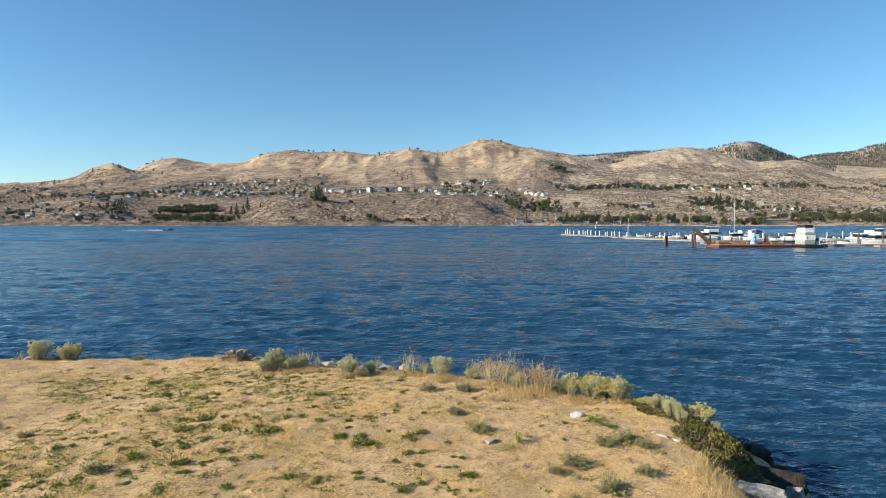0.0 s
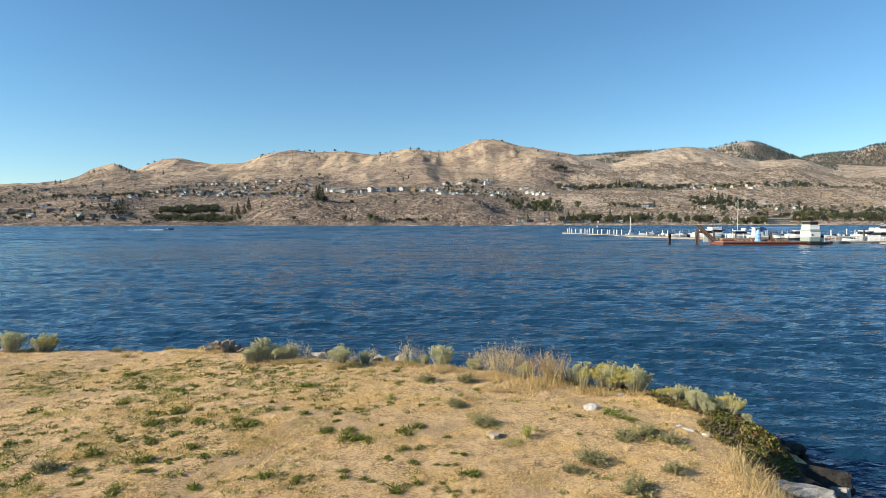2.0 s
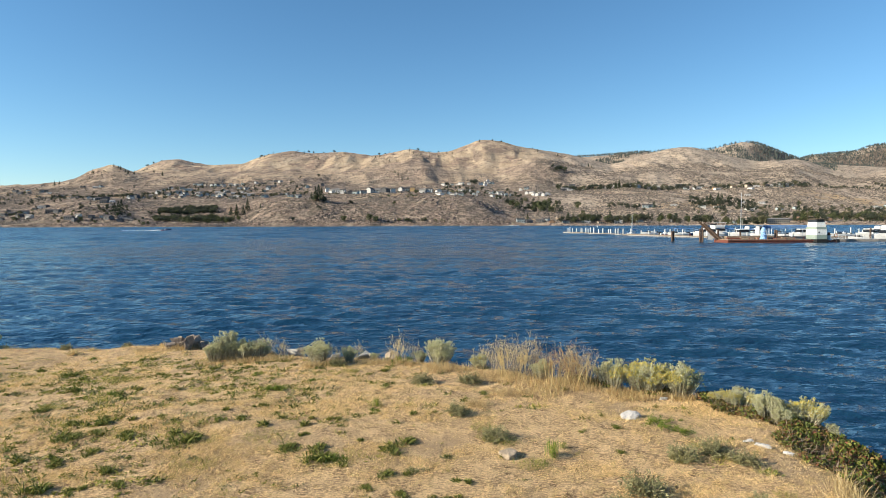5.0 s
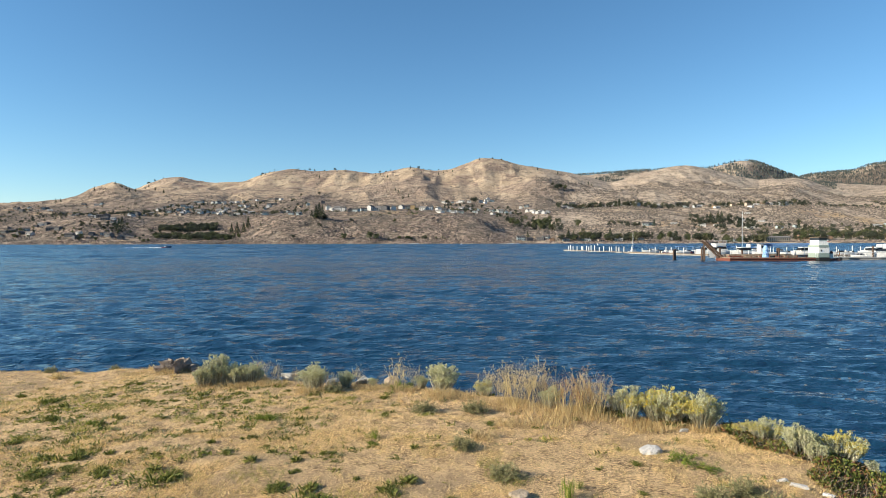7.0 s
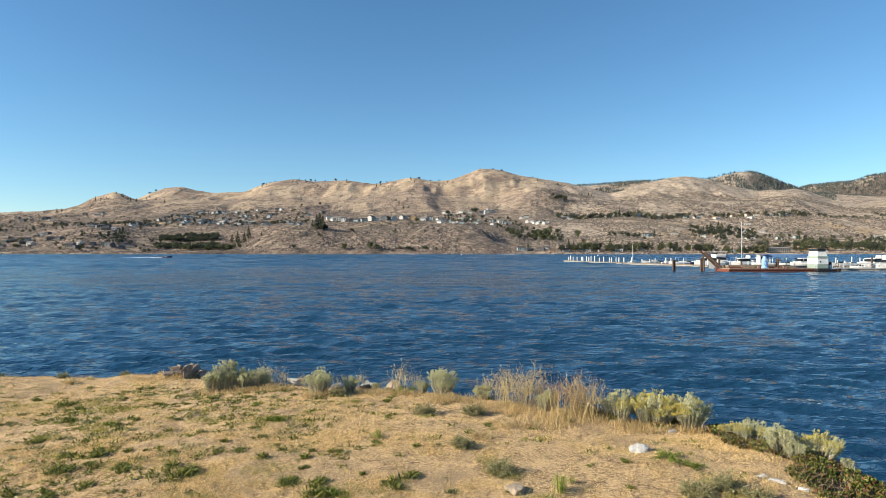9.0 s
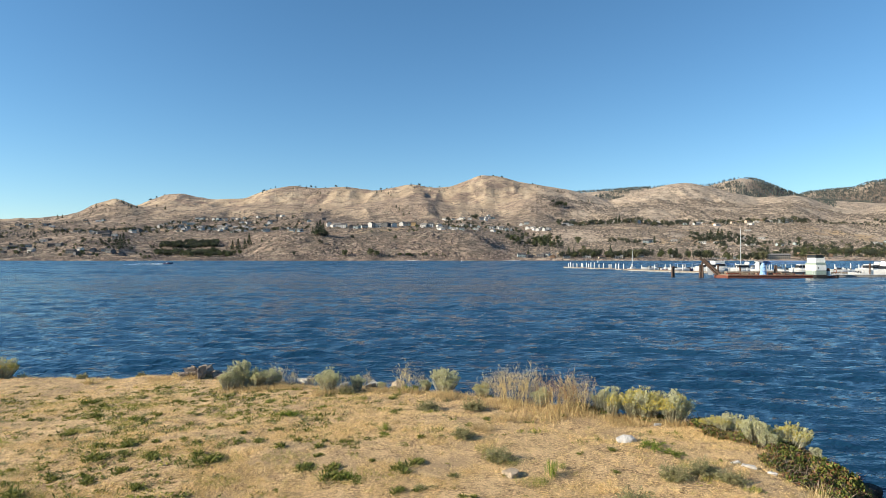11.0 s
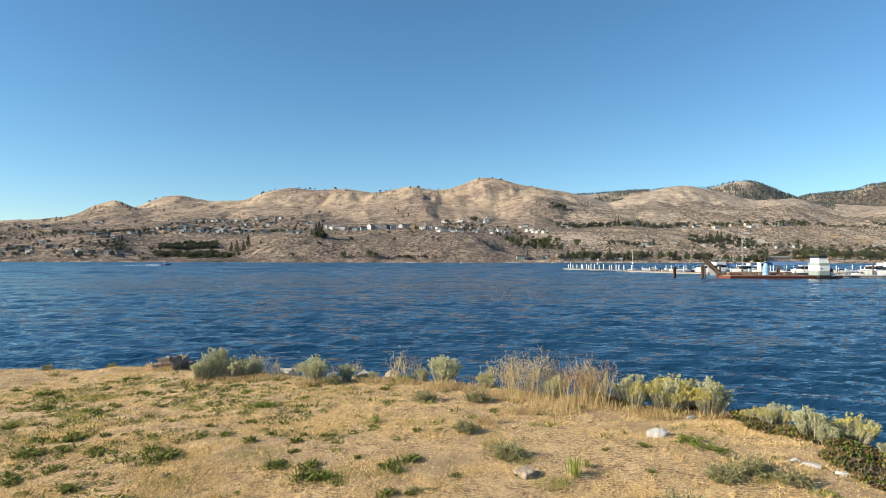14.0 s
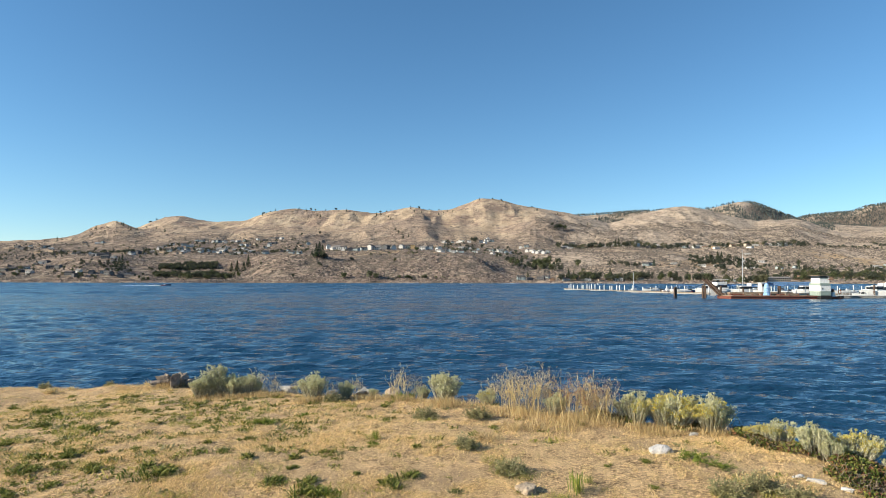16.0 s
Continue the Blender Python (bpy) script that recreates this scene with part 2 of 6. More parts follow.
# ---- far shore: ridge lines as (distance, [(bearing in thousandths, height), ...]) ----
RIDGES = [
    (1130, [(-1370, 20), (-909, 15), (-724, 7), (-669, 12), (-622, 23), (-585, 29), (-539, 26), (-502, 15), (-456, 10), (-355, 7), (-327, 12), (-304, 26), (-281, 41), (-253, 49), (-221, 47), (-170, 39), (-124, 41), (-78, 43), (-22, 50), (15, 50), (52, 41), (79, 29), (107, 15), (135, 9), (199, 8), (724, 7), (1372, 10)]),
    (1400, [(-1370, 30), (-724, 29), (-669, 32), (-622, 47), (-585, 56), (-539, 58), (-484, 47), (-447, 42), (-401, 47), (-327, 52), (-281, 61), (-207, 63), (-133, 68), (-22, 68), (42, 60), (89, 47), (135, 34), (199, 29), (227, 34), (292, 32), (384, 32), (476, 26), (569, 20), (724, 17), (1372, 17)]),
    (1800, [(-1370, 87), (-724, 79), (-632, 81), (-539, 81), (-447, 86), (-355, 86), (-281, 84), (-207, 89), (-124, 99), (-22, 99), (15, 92), (70, 84), (135, 82), (199, 87), (255, 86), (292, 91), (384, 76), (476, 62), (569, 59), (724, 42), (1372, 46)]),
    (2200, [(-1370, 126), (-724, 122), (-632, 128), (-539, 130), (-447, 136), (-401, 140), (-336, 138), (-262, 152), (-235, 156), (-198, 140), (-151, 132), (-22, 136), (15, 136), (61, 140), (107, 132), (153, 130), (199, 122), (292, 130), (384, 126), (476, 126), (569, 128), (724, 128), (1372, 136)]),
    (2600, [(-1370, 155), (-724, 159), (-669, 171), (-622, 183), (-595, 198), (-572, 231), (-539, 255), (-525, 246), (-502, 224), (-475, 219), (-428, 217), (-373, 212), (-308, 217), (-244, 212), (-207, 203), (-170, 212), (-124, 231), (-87, 241), (-59, 255), (-31, 253), (-4, 227), (42, 212), (89, 203), (107, 222), (135, 248), (153, 258), (172, 255), (199, 231), (227, 222), (273, 212), (338, 219), (430, 219), (504, 212), (569, 231), (606, 207), (652, 179), (724, 183), (1372, 188)]),
    (3100, [(-1370, 175), (-724, 180), (-632, 180), (-521, 232), (-502, 269), (-488, 286), (-456, 323), (-428, 329), (-405, 309), (-373, 298), (-327, 303), (-295, 343), (-244, 369), (-207, 355), (-161, 363), (-110, 341), (-87, 355), (-54, 378), (-18, 355), (15, 366), (38, 395), (59, 421), (89, 418), (116, 392), (153, 372), (199, 349), (236, 323), (269, 295), (292, 309), (329, 346), (375, 378), (398, 383), (430, 366), (467, 335), (513, 309), (550, 312), (569, 318), (592, 309), (633, 260), (661, 237), (689, 240), (724, 266), (846, 303), (1372, 275)]),
    (3500, [(-1370, 164), (-170, 277), (107, 277), (199, 261), (292, 309), (384, 326), (476, 348), (569, 277), (724, 277), (1372, 277)]),
    (3900, [(-1370, 182), (-78, 272), (126, 344), (181, 402), (227, 423), (255, 431), (292, 441), (329, 452), (384, 467), (430, 463), (467, 499), (490, 517), (518, 495), (560, 427), (596, 373), (724, 351), (1372, 344)]),
    (4250, [(-1370, 178), (1372, 335)]),
    (4600, [(-1370, 192), (107, 277), (476, 341), (560, 447), (596, 498), (633, 519), (661, 524), (698, 575), (724, 592), (800, 638), (938, 596), (1372, 532)]),
    (4950, [(-1370, 207), (1372, 435)]),
]


BEARING = np.arange(-2000, 2001, 3.0)
KERNEL = np.exp(-np.linspace(-2, 2, 11) ** 2)
RIDGE_TABLE = [(d, np.convolve(np.pad(np.interp(BEARING, *zip(*line)), 5, mode="edge"), KERNEL / KERNEL.sum(), "valid")) for d, line in RIDGES]


def hill_height(x, y):
    """The height of the far land at x, y (arrays)."""
    x, y = np.asarray(x, float), np.asarray(y, float)
    shore = 1000 + 14 * fbm(x / 70, y * 0, 5, 3)
    a = 1000 * x / np.maximum(y, 1)
    stations = [np.full(x.shape, -3.0)] + [np.interp(a, BEARING, line) for _, line in RIDGE_TABLE]
    depths = [985] + [d for d, _ in RIDGES]
    z = np.full(x.shape, -3.0)
    for k in range(len(depths) - 1):
        f = np.clip((y - depths[k]) / (depths[k + 1] - depths[k]), 0, 1)
        if k:
            f = f * f * (3 - 2 * f) * 0.45 + f * 0.55
        z = np.where(y >= depths[k], stations[k] * (1 - f) + stations[k + 1] * f, z)
    rise = np.clip((y - shore) / 60, 0, 1)
    rough = np.clip((y - 1000) / 1600, 0.42, 1.0)
    crest = np.min([np.clip(np.abs(y - d) / 220, 0.2, 1) for d in (2600, 3100, 3900, 4600)], axis=0)
    lumps = crest * (7 * fbm(x / 160, y / 260, 11, 4) - 9 * np.abs(fbm(x / 95, y / 260, 23, 3)))
    lumps = lumps - np.where(y > 2200, 1, 0) * np.clip((y - 2200) / 200, 0, 1) * crest * 14 * np.abs(fbm(x / 130, y / 420, 37, 3))
    lumps = lumps + fbm(x / 26, y / 34, 31, 4) * np.where(y < 1700, 3.0, 1.2)
    bank = np.clip((y - shore) / 7, 0, 1) * 3.2
    return z + lumps * rough * rise + bank + 1.2


def far_land():
    a = np.concatenate([np.linspace(-1.5, -0.74, 60, endpoint=False), np.linspace(-0.74, 0.74, 560), np.linspace(0.74, 1.5, 61)[1:]])
    y = np.concatenate([np.linspace(975, 1060, 26, endpoint=False), np.linspace(1060, 1500, 70, endpoint=False),
                        np.linspace(1500, 3200, 112, endpoint=False), np.linspace(3200, 4980, 46)])
    A, Y = np.meshgrid(a, y)
    X = A * Y
    Z = hill_height(X, Y)
    ob = sheet("hills", np.stack([X, Y, Z], -1).reshape(-1, 3), grid_faces(len(y), len(a)), HILL)
    return tagged(ob, "dry golden hills with sagebrush slopes across the lake", "hills", kind="structure")


def lake():
    """One sheet of water: real waves near by, level with fine ripples farther off."""
    y = 8 * 1.0071 ** np.arange(520)
    y = np.concatenate([y, np.arange(y[-1] + 2.2, 990, 2.2), [1000, 1100, 4990]])
    a = np.linspace(-0.82, 0.82, 344)
    A, Y = np.meshgrid(a, y)
    X, Z = A * Y, np.zeros_like(A)
    deep, across = np.gradient(y)[:, None], (y * (a[1] - a[0]))[:, None]
    rng = np.random.default_rng(4)
    for k in range(50):
        wl = 0.36 * 1.082 ** k * rng.uniform(0.93, 1.07)
        th = radians(rng.normal(77, 16))
        amp = 0.0068 * wl ** 0.9 * (1.9 if wl < 1.1 else 1.7 if wl < 1.8 else 0.6 if wl < 3.2 else 0.4 * (3.2 / wl) ** 1.6)
        open_lake = np.clip((Y - 12 * wl) / (16 * wl), 0, 1)
        amp = amp + np.maximum(0.042 * wl / 6.28 - amp, 0) * open_lake
        kk = 2 * math.pi / wl
        fade = np.clip((wl / np.maximum(deep, across * abs(math.cos(th))) - 1.8) / 2.0, 0, 1)
        p = kk * (math.cos(th) * X + math.sin(th) * Y) + rng.uniform(0, 6.28)
        p = p + 1.1 * value_noise(X / (wl * 5), Y / (wl * 5), k)
        Z += fade * amp * (np.sin(p) + 0.25 * np.sin(2 * p))
    gust = 1 + 0.35 * fbm(X / 14, Y / 9, 77, 2) * np.clip(60 / Y, 0, 1) + 0.3 * fbm(X / 120, Y / 60, 78, 3)
    edge = np.clip((0.82 - np.abs(A)) / 0.04, 0, 1) * np.clip((990 - Y) / 30, 0, 1) * np.clip((Y - 8) / 2, 0, 1)
    Z *= edge * gust
    r, c = len(y), len(a)
    verts = np.stack([X, Y, Z], -1).reshape(-1, 3)
    corner = len(verts)
    verts = np.concatenate([verts, [(-5200, 4990, 0), (5200, 4990, 0), (-5200, -2500, 0), (5200, -2500, 0)]])
    quads = grid_faces(r, c)
    tris = []
    for i in range(r - 1):
        tris.append((i * c, (i + 1) * c, corner))
        tris.append((i * c + c - 1, corner + 1, (i + 1) * c + c - 1))
    tris += [(0, corner, corner + 2), (c - 1, corner + 3, corner + 1)]
    tris += [(j + 1, j, corner + 2) for j in range(c // 2)] + [(j + 1, j, corner + 3) for j in range(c // 2, c - 1)] + [(c // 2, corner + 2, corner + 3)]
    both = np.concatenate([quads[:, [0, 1, 2]], quads[:, [0, 2, 3]], np.array(tris)])
    ob = sheet("water", verts, both, WATER)
    return tagged(ob, "dark blue lake with small wind waves", "lake", kind="structure")


# ---- headland ----
EDGE = [(-60, 24), (-30, 23.2), (-20, 22.6), (-14, 22.3), (-10, 22.2), (-8.2, 22.04), (-6.85, 21.95), (-5.7, 20.33), (-3.95, 19.76), (-2.79, 19.09), (-1.33, 18.71),
        (0.13, 18.32), (1.3, 17.55), (2.48, 16.69), (3.46, 16.2), (4.54, 15.72), (5.32, 15.14), (5.77, 14.27), (5.78, 13.3), (5.45, 12.33), (5.25, 11.4),
        (5.2, 10.2), (5.1, 8.5), (4.8, 5), (4.5, 0), (4.5, -20), (9, -60)]


def shore_distance(x, y):
    """Metres outside the bank's top edge (inside: minus)."""
    x, y = np.asarray(x, float), np.asarray(y, float)
    best, inside = np.full(x.shape, 1e9), np.zeros(x.shape, bool)
    ring = EDGE + [(9, -400), (-400, -400), (-400, 24)]
    for k, (x0, y0) in enumerate(ring):
        x1, y1 = ring[(k + 1) % len(ring)]
        dx, dy = x1 - x0, y1 - y0
        f = np.clip(((x - x0) * dx + (y - y0) * dy) / (dx * dx + dy * dy), 0, 1)
        best = np.minimum(best, np.hypot(x - x0 - f * dx, y - y0 - f * dy))
        cross = (y0 > y) != (y1 > y)
        if dy:
            inside ^= cross & (x < x0 + (y - y0) / dy * dx)
    return np.where(inside, -best, best)


def ground_height(x, y):
    x, y = np.asarray(x, float), np.asarray(y, float)
    top = 1.45 - 0.05 * np.clip(13.5 - y, 0, 6) - 0.0045 * np.clip(-x, 0, 9.7) ** 2 - 0.012 * np.clip(y - 17, 0, 8)
    top = top + 0.035 * fbm(x / 0.9, y / 0.9, 3, 5) + 0.03 * fbm(x / 5, y / 5, 9, 2)
    d = shore_distance(x, y) + 0.22 * fbm(x / 0.9, y / 0.9, 15, 3)
    drop = np.where(d < -0.5, 0, np.where(d < 0.4, 0.25 * (d + 0.5) ** 2 / 0.81, 0.25 + 0.62 * (d - 0.4)))
    return np.maximum(top - drop - 0.08 * np.clip(d, 0, 1) * np.abs(fbm(x / 0.4, y / 0.4, 19, 3)), -2.5)


def headland():
    x = np.concatenate([[-400, -200, -90, -50, -32], np.arange(-26, 9.6, 0.088), [10, 12, 16]])
    y = np.concatenate([[-400, -150, -50, -10, 0, 4, 7], np.arange(8.4, 25.6, 0.085), [26, 28, 32]])
    X, Y = np.meshgrid(x, y)
    Z = ground_height(X, Y)
    ob = sheet("ground", np.stack([X, Y, Z], -1).reshape(-1, 3), grid_faces(len(y), len(x)), SOIL)
    return tagged(ob, "dry straw-covered soil of the lakeside headland", "ground", kind="structure")


far_land()
lake()
headland()


# ---- helpers for things ----
def part(name, bm, mat, parent, label="", smooth=False):
    """Links a bmesh as one mesh object under a thing or a part."""
    me = bpy.data.meshes.new(name)
    bm.to_mesh(me)
    bm.free()
    return part_mesh(name, me, mat, parent, label, smooth)


def part_mesh(name, me, mat, parent, label="", smooth=False):
    me.materials.append(mat)
    if smooth:
        me.polygons.foreach_set("use_smooth", np.full(len(me.polygons), True))
    ob = new(name, me)
    ob.parent = parent
    return tagged(ob, label)


def part_arrays(name, arrays, mat, parent, label="", smooth=False):
    """Leaves, blades and the like, too many and small to pick apart, as one part."""
    return tagged(part_mesh(name, fill(bpy.data.meshes.new(name), *arrays), mat, parent, label, smooth), kind="stuff")


def thing(name, m, label, category, group="", kind=""):
    ob = new(name)
    ob.matrix_basis = m
    ob.empty_display_size = 0.2
    return tagged(ob, label, category, group, kind)


def box(bm, x0, x1, y0, y1, z0, z1, bevel=0.0, taper=0.0):
    """A bevelled block added to bm; taper draws the top in."""
    geo = bmesh.ops.create_cube(bm, size=1.0)["verts"]
    for v in geo:
        f = 1 - taper if v.co.z > 0 else 1
        v.co = Vector(((x0 + x1) / 2 + v.co.x * (x1 - x0) * f, (y0 + y1) / 2 + v.co.y * (y1 - y0) * f, (z0 + z1) / 2 + v.co.z * (z1 - z0)))
    if bevel:
        edges = list({e for v in geo for e in v.link_edges})
        bmesh.ops.bevel(bm, geom=edges, offset=bevel, segments=1, affect="EDGES")
    return bm


def tube(bm, a, b, r0, r1=None, sides=8):
    """A round bar from a to b."""
    a, b = Vector(a), Vector(b)
    r1 = r0 if r1 is None else r1
    q = (b - a).to_track_quat("Z", "Y").to_matrix()
    rings = []
    for p, r in ((a, r0), (b, r1)):
        rings.append([bm.verts.new(p + q @ Vector((r * math.cos(6.2832 * k / sides), r * math.sin(6.2832 * k / sides), 0))) for k in range(sides)])
    for k in range(sides):
        bm.faces.new((rings[0][k], rings[0][(k + 1) % sides], rings[1][(k + 1) % sides], rings[1][k]))
    bm.faces.new(rings[0][::-1])
    bm.faces.new(rings[1])
    return bm


def unit(v):
    return v / np.maximum(np.linalg.norm(v, axis=-1, keepdims=True), 1e-6)


def blades(base, way, length, width, bend, rng):
    """Narrow leaves or stems: each rises from base along way and bends over. Five corners and three triangles each."""
    n = len(base)
    length, width, bend = (np.broadcast_to(np.asarray(v, float), (n,))[:, None] for v in (length, width, bend))
    way = unit(way)
    side = unit(np.cross(way, unit(rng.normal(size=(n, 3)))))
    out = way * np.array([1, 1, 0])
    mid = base + way * length * 0.55
    tip = base + way * length * (1 - 0.35 * bend) + out * length * 0.45 * bend - np.array([0, 0, 1]) * length * 0.45 * bend
    v = np.stack([base - side * width * 0.35, base + side * width * 0.35, mid - side * width * 0.5, mid + side * width * 0.5, tip], 1)
    i = np.arange(n)[:, None] * 5
    f = np.concatenate([i + [0, 1, 3], i + [0, 3, 2], i + [2, 3, 4]])
    return v.reshape(-1, 3), f


def chips(centre, size, rng, up=0.5):
    """Small leaves or petals: one four-cornered, slightly folded leaf each, turned at random."""
    n = len(centre)
    size = np.broadcast_to(np.asarray(size, float), (n,))[:, None]
    a = unit(rng.normal(size=(n, 3)) + np.array([0, 0, up]))
    b = unit(np.cross(a, rng.normal(size=(n, 3))))
    c = np.cross(a, b)
    v = np.stack([centre - a * size, centre + b * size * 0.55 + c * size * 0.15, centre + a * size, centre - b * size * 0.55 + c * size * 0.15], 1)
    i = np.arange(n)[:, None] * 4
    return v.reshape(-1, 3), np.concatenate([i + [0, 1, 2], i + [0, 2, 3]])


def joined(*groups):
    verts, faces, at = [], [], 0
    for v, f in groups:
        verts.append(v)
        faces.append(f + at)
        at += len(v)
    return np.concatenate(verts), np.concatenate(faces)


def fan(n, spread, rng):
    """Directions leaning outwards from straight up by up to spread degrees."""
    th, ph = rng.uniform(0, 6.2832, n), np.radians(spread) * np.sqrt(rng.uniform(0, 1, n))
    return np.stack([np.sin(ph) * np.cos(th), np.sin(ph) * np.sin(th), np.cos(ph)], 1)


def spot(x, y, sink=0.0, turn=0.0, size=1.0):
    """A pose standing on the headland."""
    z = float(ground_height(np.array([x]), np.array([y]))[0]) - sink
    return pose(x, y, z, 0, 0, turn) @ Matrix.Diagonal((size, size, size, 1))


def rock_mesh(name, size, seed, rough=0.16, points=14, blocky=0.55):
    """An angular boulder: the hull of a few random points, its edges worn and its faces roughened."""
    rng = np.random.default_rng(seed)
    bm = bmesh.new()
    p = unit(rng.normal(size=(points, 3)))
    p = np.sign(p) * np.abs(p) ** blocky
    p = p / np.abs(p).max(0)
    for q in p:
        bm.verts.new(q)
    hull = bmesh.ops.convex_hull(bm, input=bm.verts[:])
    loose = [g for g in hull["geom_interior"] + hull["geom_unused"] if isinstance(g, bmesh.types.BMVert)]
    bmesh.ops.delete(bm, geom=list(set(loose)), context="VERTS")
    bmesh.ops.dissolve_limit(bm, angle_limit=radians(14), verts=bm.verts[:], edges=bm.edges[:])
    bmesh.ops.bevel(bm, geom=bm.edges[:], offset=0.06, segments=1, affect="EDGES")
    bmesh.ops.triangulate(bm, faces=bm.faces[:])
    bmesh.ops.subdivide_edges(bm, edges=bm.edges[:], cuts=2, use_grid_fill=True)
    off = Vector(rng.uniform(-50, 50, 3))
    for v in bm.verts:
        v.co *= 1 + rough * noise.fractal(v.co * 2.4 + off, 0.8, 2.1, 5) * 0.45
        v.co.x, v.co.y, v.co.z = v.co.x * size[0] / 2, v.co.y * size[1] / 2, v.co.z * size[2] / 2
    me = bpy.data.meshes.new(name)
    bm.to_mesh(me)
    bm.free()
    return me


# ---- materials of the headland ----
STRAW = leafy("dry_grass", (0.0, (0.22, 0.15, 0.065)), (0.22, (0.58, 0.415, 0.185)), (0.6, (0.92, 0.68, 0.345)), (0.88, (0.94, 0.74, 0.43)), (0.92, (0.36, 0.34, 0.09)), (1.0, (0.26, 0.27, 0.06)))
TALL_STRAW = leafy("tall_dry_grass", (0.0, (0.30, 0.215, 0.10)), (0.5, (0.54, 0.41, 0.20)), (0.85, (0.64, 0.52, 0.29)), (1.0, (0.36, 0.22, 0.11)), through=0.3)
GREEN_GRASS = leafy("green_grass", (0.0, (0.14, 0.165, 0.032)), (0.6, (0.30, 0.305, 0.06)), (1.0, (0.52, 0.43, 0.13)), through=0.35)
WEED_LEAF = leafy("weed_leaf", (0.0, (0.06, 0.085, 0.02)), (0.45, (0.145, 0.17, 0.036)), (0.8, (0.27, 0.27, 0.06)), (1.0, (0.36, 0.28, 0.09)))
BRIGHT_LEAF = leafy("bright_weed_leaf", (0.0, (0.08, 0.125, 0.018)), (0.7, (0.20, 0.26, 0.04)), (1.0, (0.34, 0.33, 0.07)), through=0.3)
GREY_LEAF = leafy("grey_shrub_leaf", (0.0, (0.16, 0.165, 0.075)), (0.6, (0.27, 0.26, 0.13)), (1.0, (0.42, 0.37, 0.20)))
BRUSH_STEM = leafy("brush_stem", (0.0, (0.22, 0.20, 0.15)), (0.6, (0.42, 0.40, 0.30)), (1.0, (0.56, 0.52, 0.40)), through=0.1)
BRUSH_LEAF = leafy("brush_leaf", (0.0, (0.24, 0.25, 0.16)), (0.4, (0.48, 0.475, 0.335)), (1.0, (0.70, 0.68, 0.51)))
BRUSH_BUD = leafy("brush_bud", (0.0, (0.36, 0.37, 0.20)), (0.6, (0.51, 0.50, 0.28)), (1.0, (0.63, 0.60, 0.37)))
BRUSH_BLOOM = leafy("brush_bloom", (0.0, (0.40, 0.40, 0.13)), (0.6, (0.55, 0.49, 0.14)), (1.0, (0.66, 0.44, 0.03)))
DRY_STALK = leafy("dry_stalk", (0.0, (0.34, 0.25, 0.11)), (0.5, (0.60, 0.46, 0.21)), (1.0, (0.72, 0.58, 0.31)))
RUST_SEED = leafy("rust_seed", (0.0, (0.22, 0.09, 0.035)), (0.6, (0.38, 0.18, 0.07)), (1.0, (0.48, 0.30, 0.14)))
VINE_LEAF = leafy("vine_leaf", (0.0, (0.035, 0.055, 0.014)), (0.35, (0.13, 0.16, 0.034)), (0.62, (0.22, 0.235, 0.05)), (0.74, (0.24, 0.15, 0.06)), (0.88, (0.20, 0.08, 0.042)), (1.0, (0.09, 0.055, 0.035)), through=0.2)
WOOD_TWIG = leafy("woody_twig", (0.0, (0.10, 0.075, 0.055)), (1.0, (0.26, 0.20, 0.15)), through=0)


def stone_material(name, low, high, stain):
    m, n, l, b = material(name, 0.85, 0.25)
    f, g = noise_node(m, 4.5, 6, 0.65), noise_node(m, 28, 4, 0.7)
    c = ramp(m, f, (0.32, low), (0.62, high))
    c = mix(m, step(m, noise_node(m, 2.2, 5, 0.7), 0.54, 0.66), c, stain)
    c = mix(m, step(m, g, 0.58, 0.78), c, tuple(v * 0.45 for v in low))
    l.new(c, b.inputs["Base Color"])
    bump(m, mix(m, 0.4, f, g), b, 1.0, 0.12)
    return m


PALE_STONE = stone_material("pale_stone", (0.20, 0.19, 0.175), (0.58, 0.555, 0.515), (0.10, 0.09, 0.08))
WHITE_STONE = stone_material("white_stone", (0.44, 0.43, 0.42), (0.70, 0.68, 0.66), (0.34, 0.32, 0.30))
TAN_STONE = stone_material("tan_stone", (0.36, 0.28, 0.20), (0.55, 0.45, 0.34), (0.30, 0.24, 0.18))
DARK_STONE = stone_material("dark_stone", (0.13, 0.105, 0.09), (0.38, 0.31, 0.25), (0.19, 0.14, 0.105))
WET_STONE = stone_material("wet_stone", (0.016, 0.015, 0.014), (0.055, 0.05, 0.046), (0.012, 0.011, 0.010))


# ---- dry grass mat ----
def scatter(n, rng, x0, x1, y0, y1, limit=0.35):
    """Places on the headland inside the bank's edge (or just over it)."""
    x, y = rng.uniform(x0, x1, n), rng.uniform(y0, y1, n)
    keep = shore_distance(x, y) < limit
    x, y = x[keep], y[keep]
    return x, y


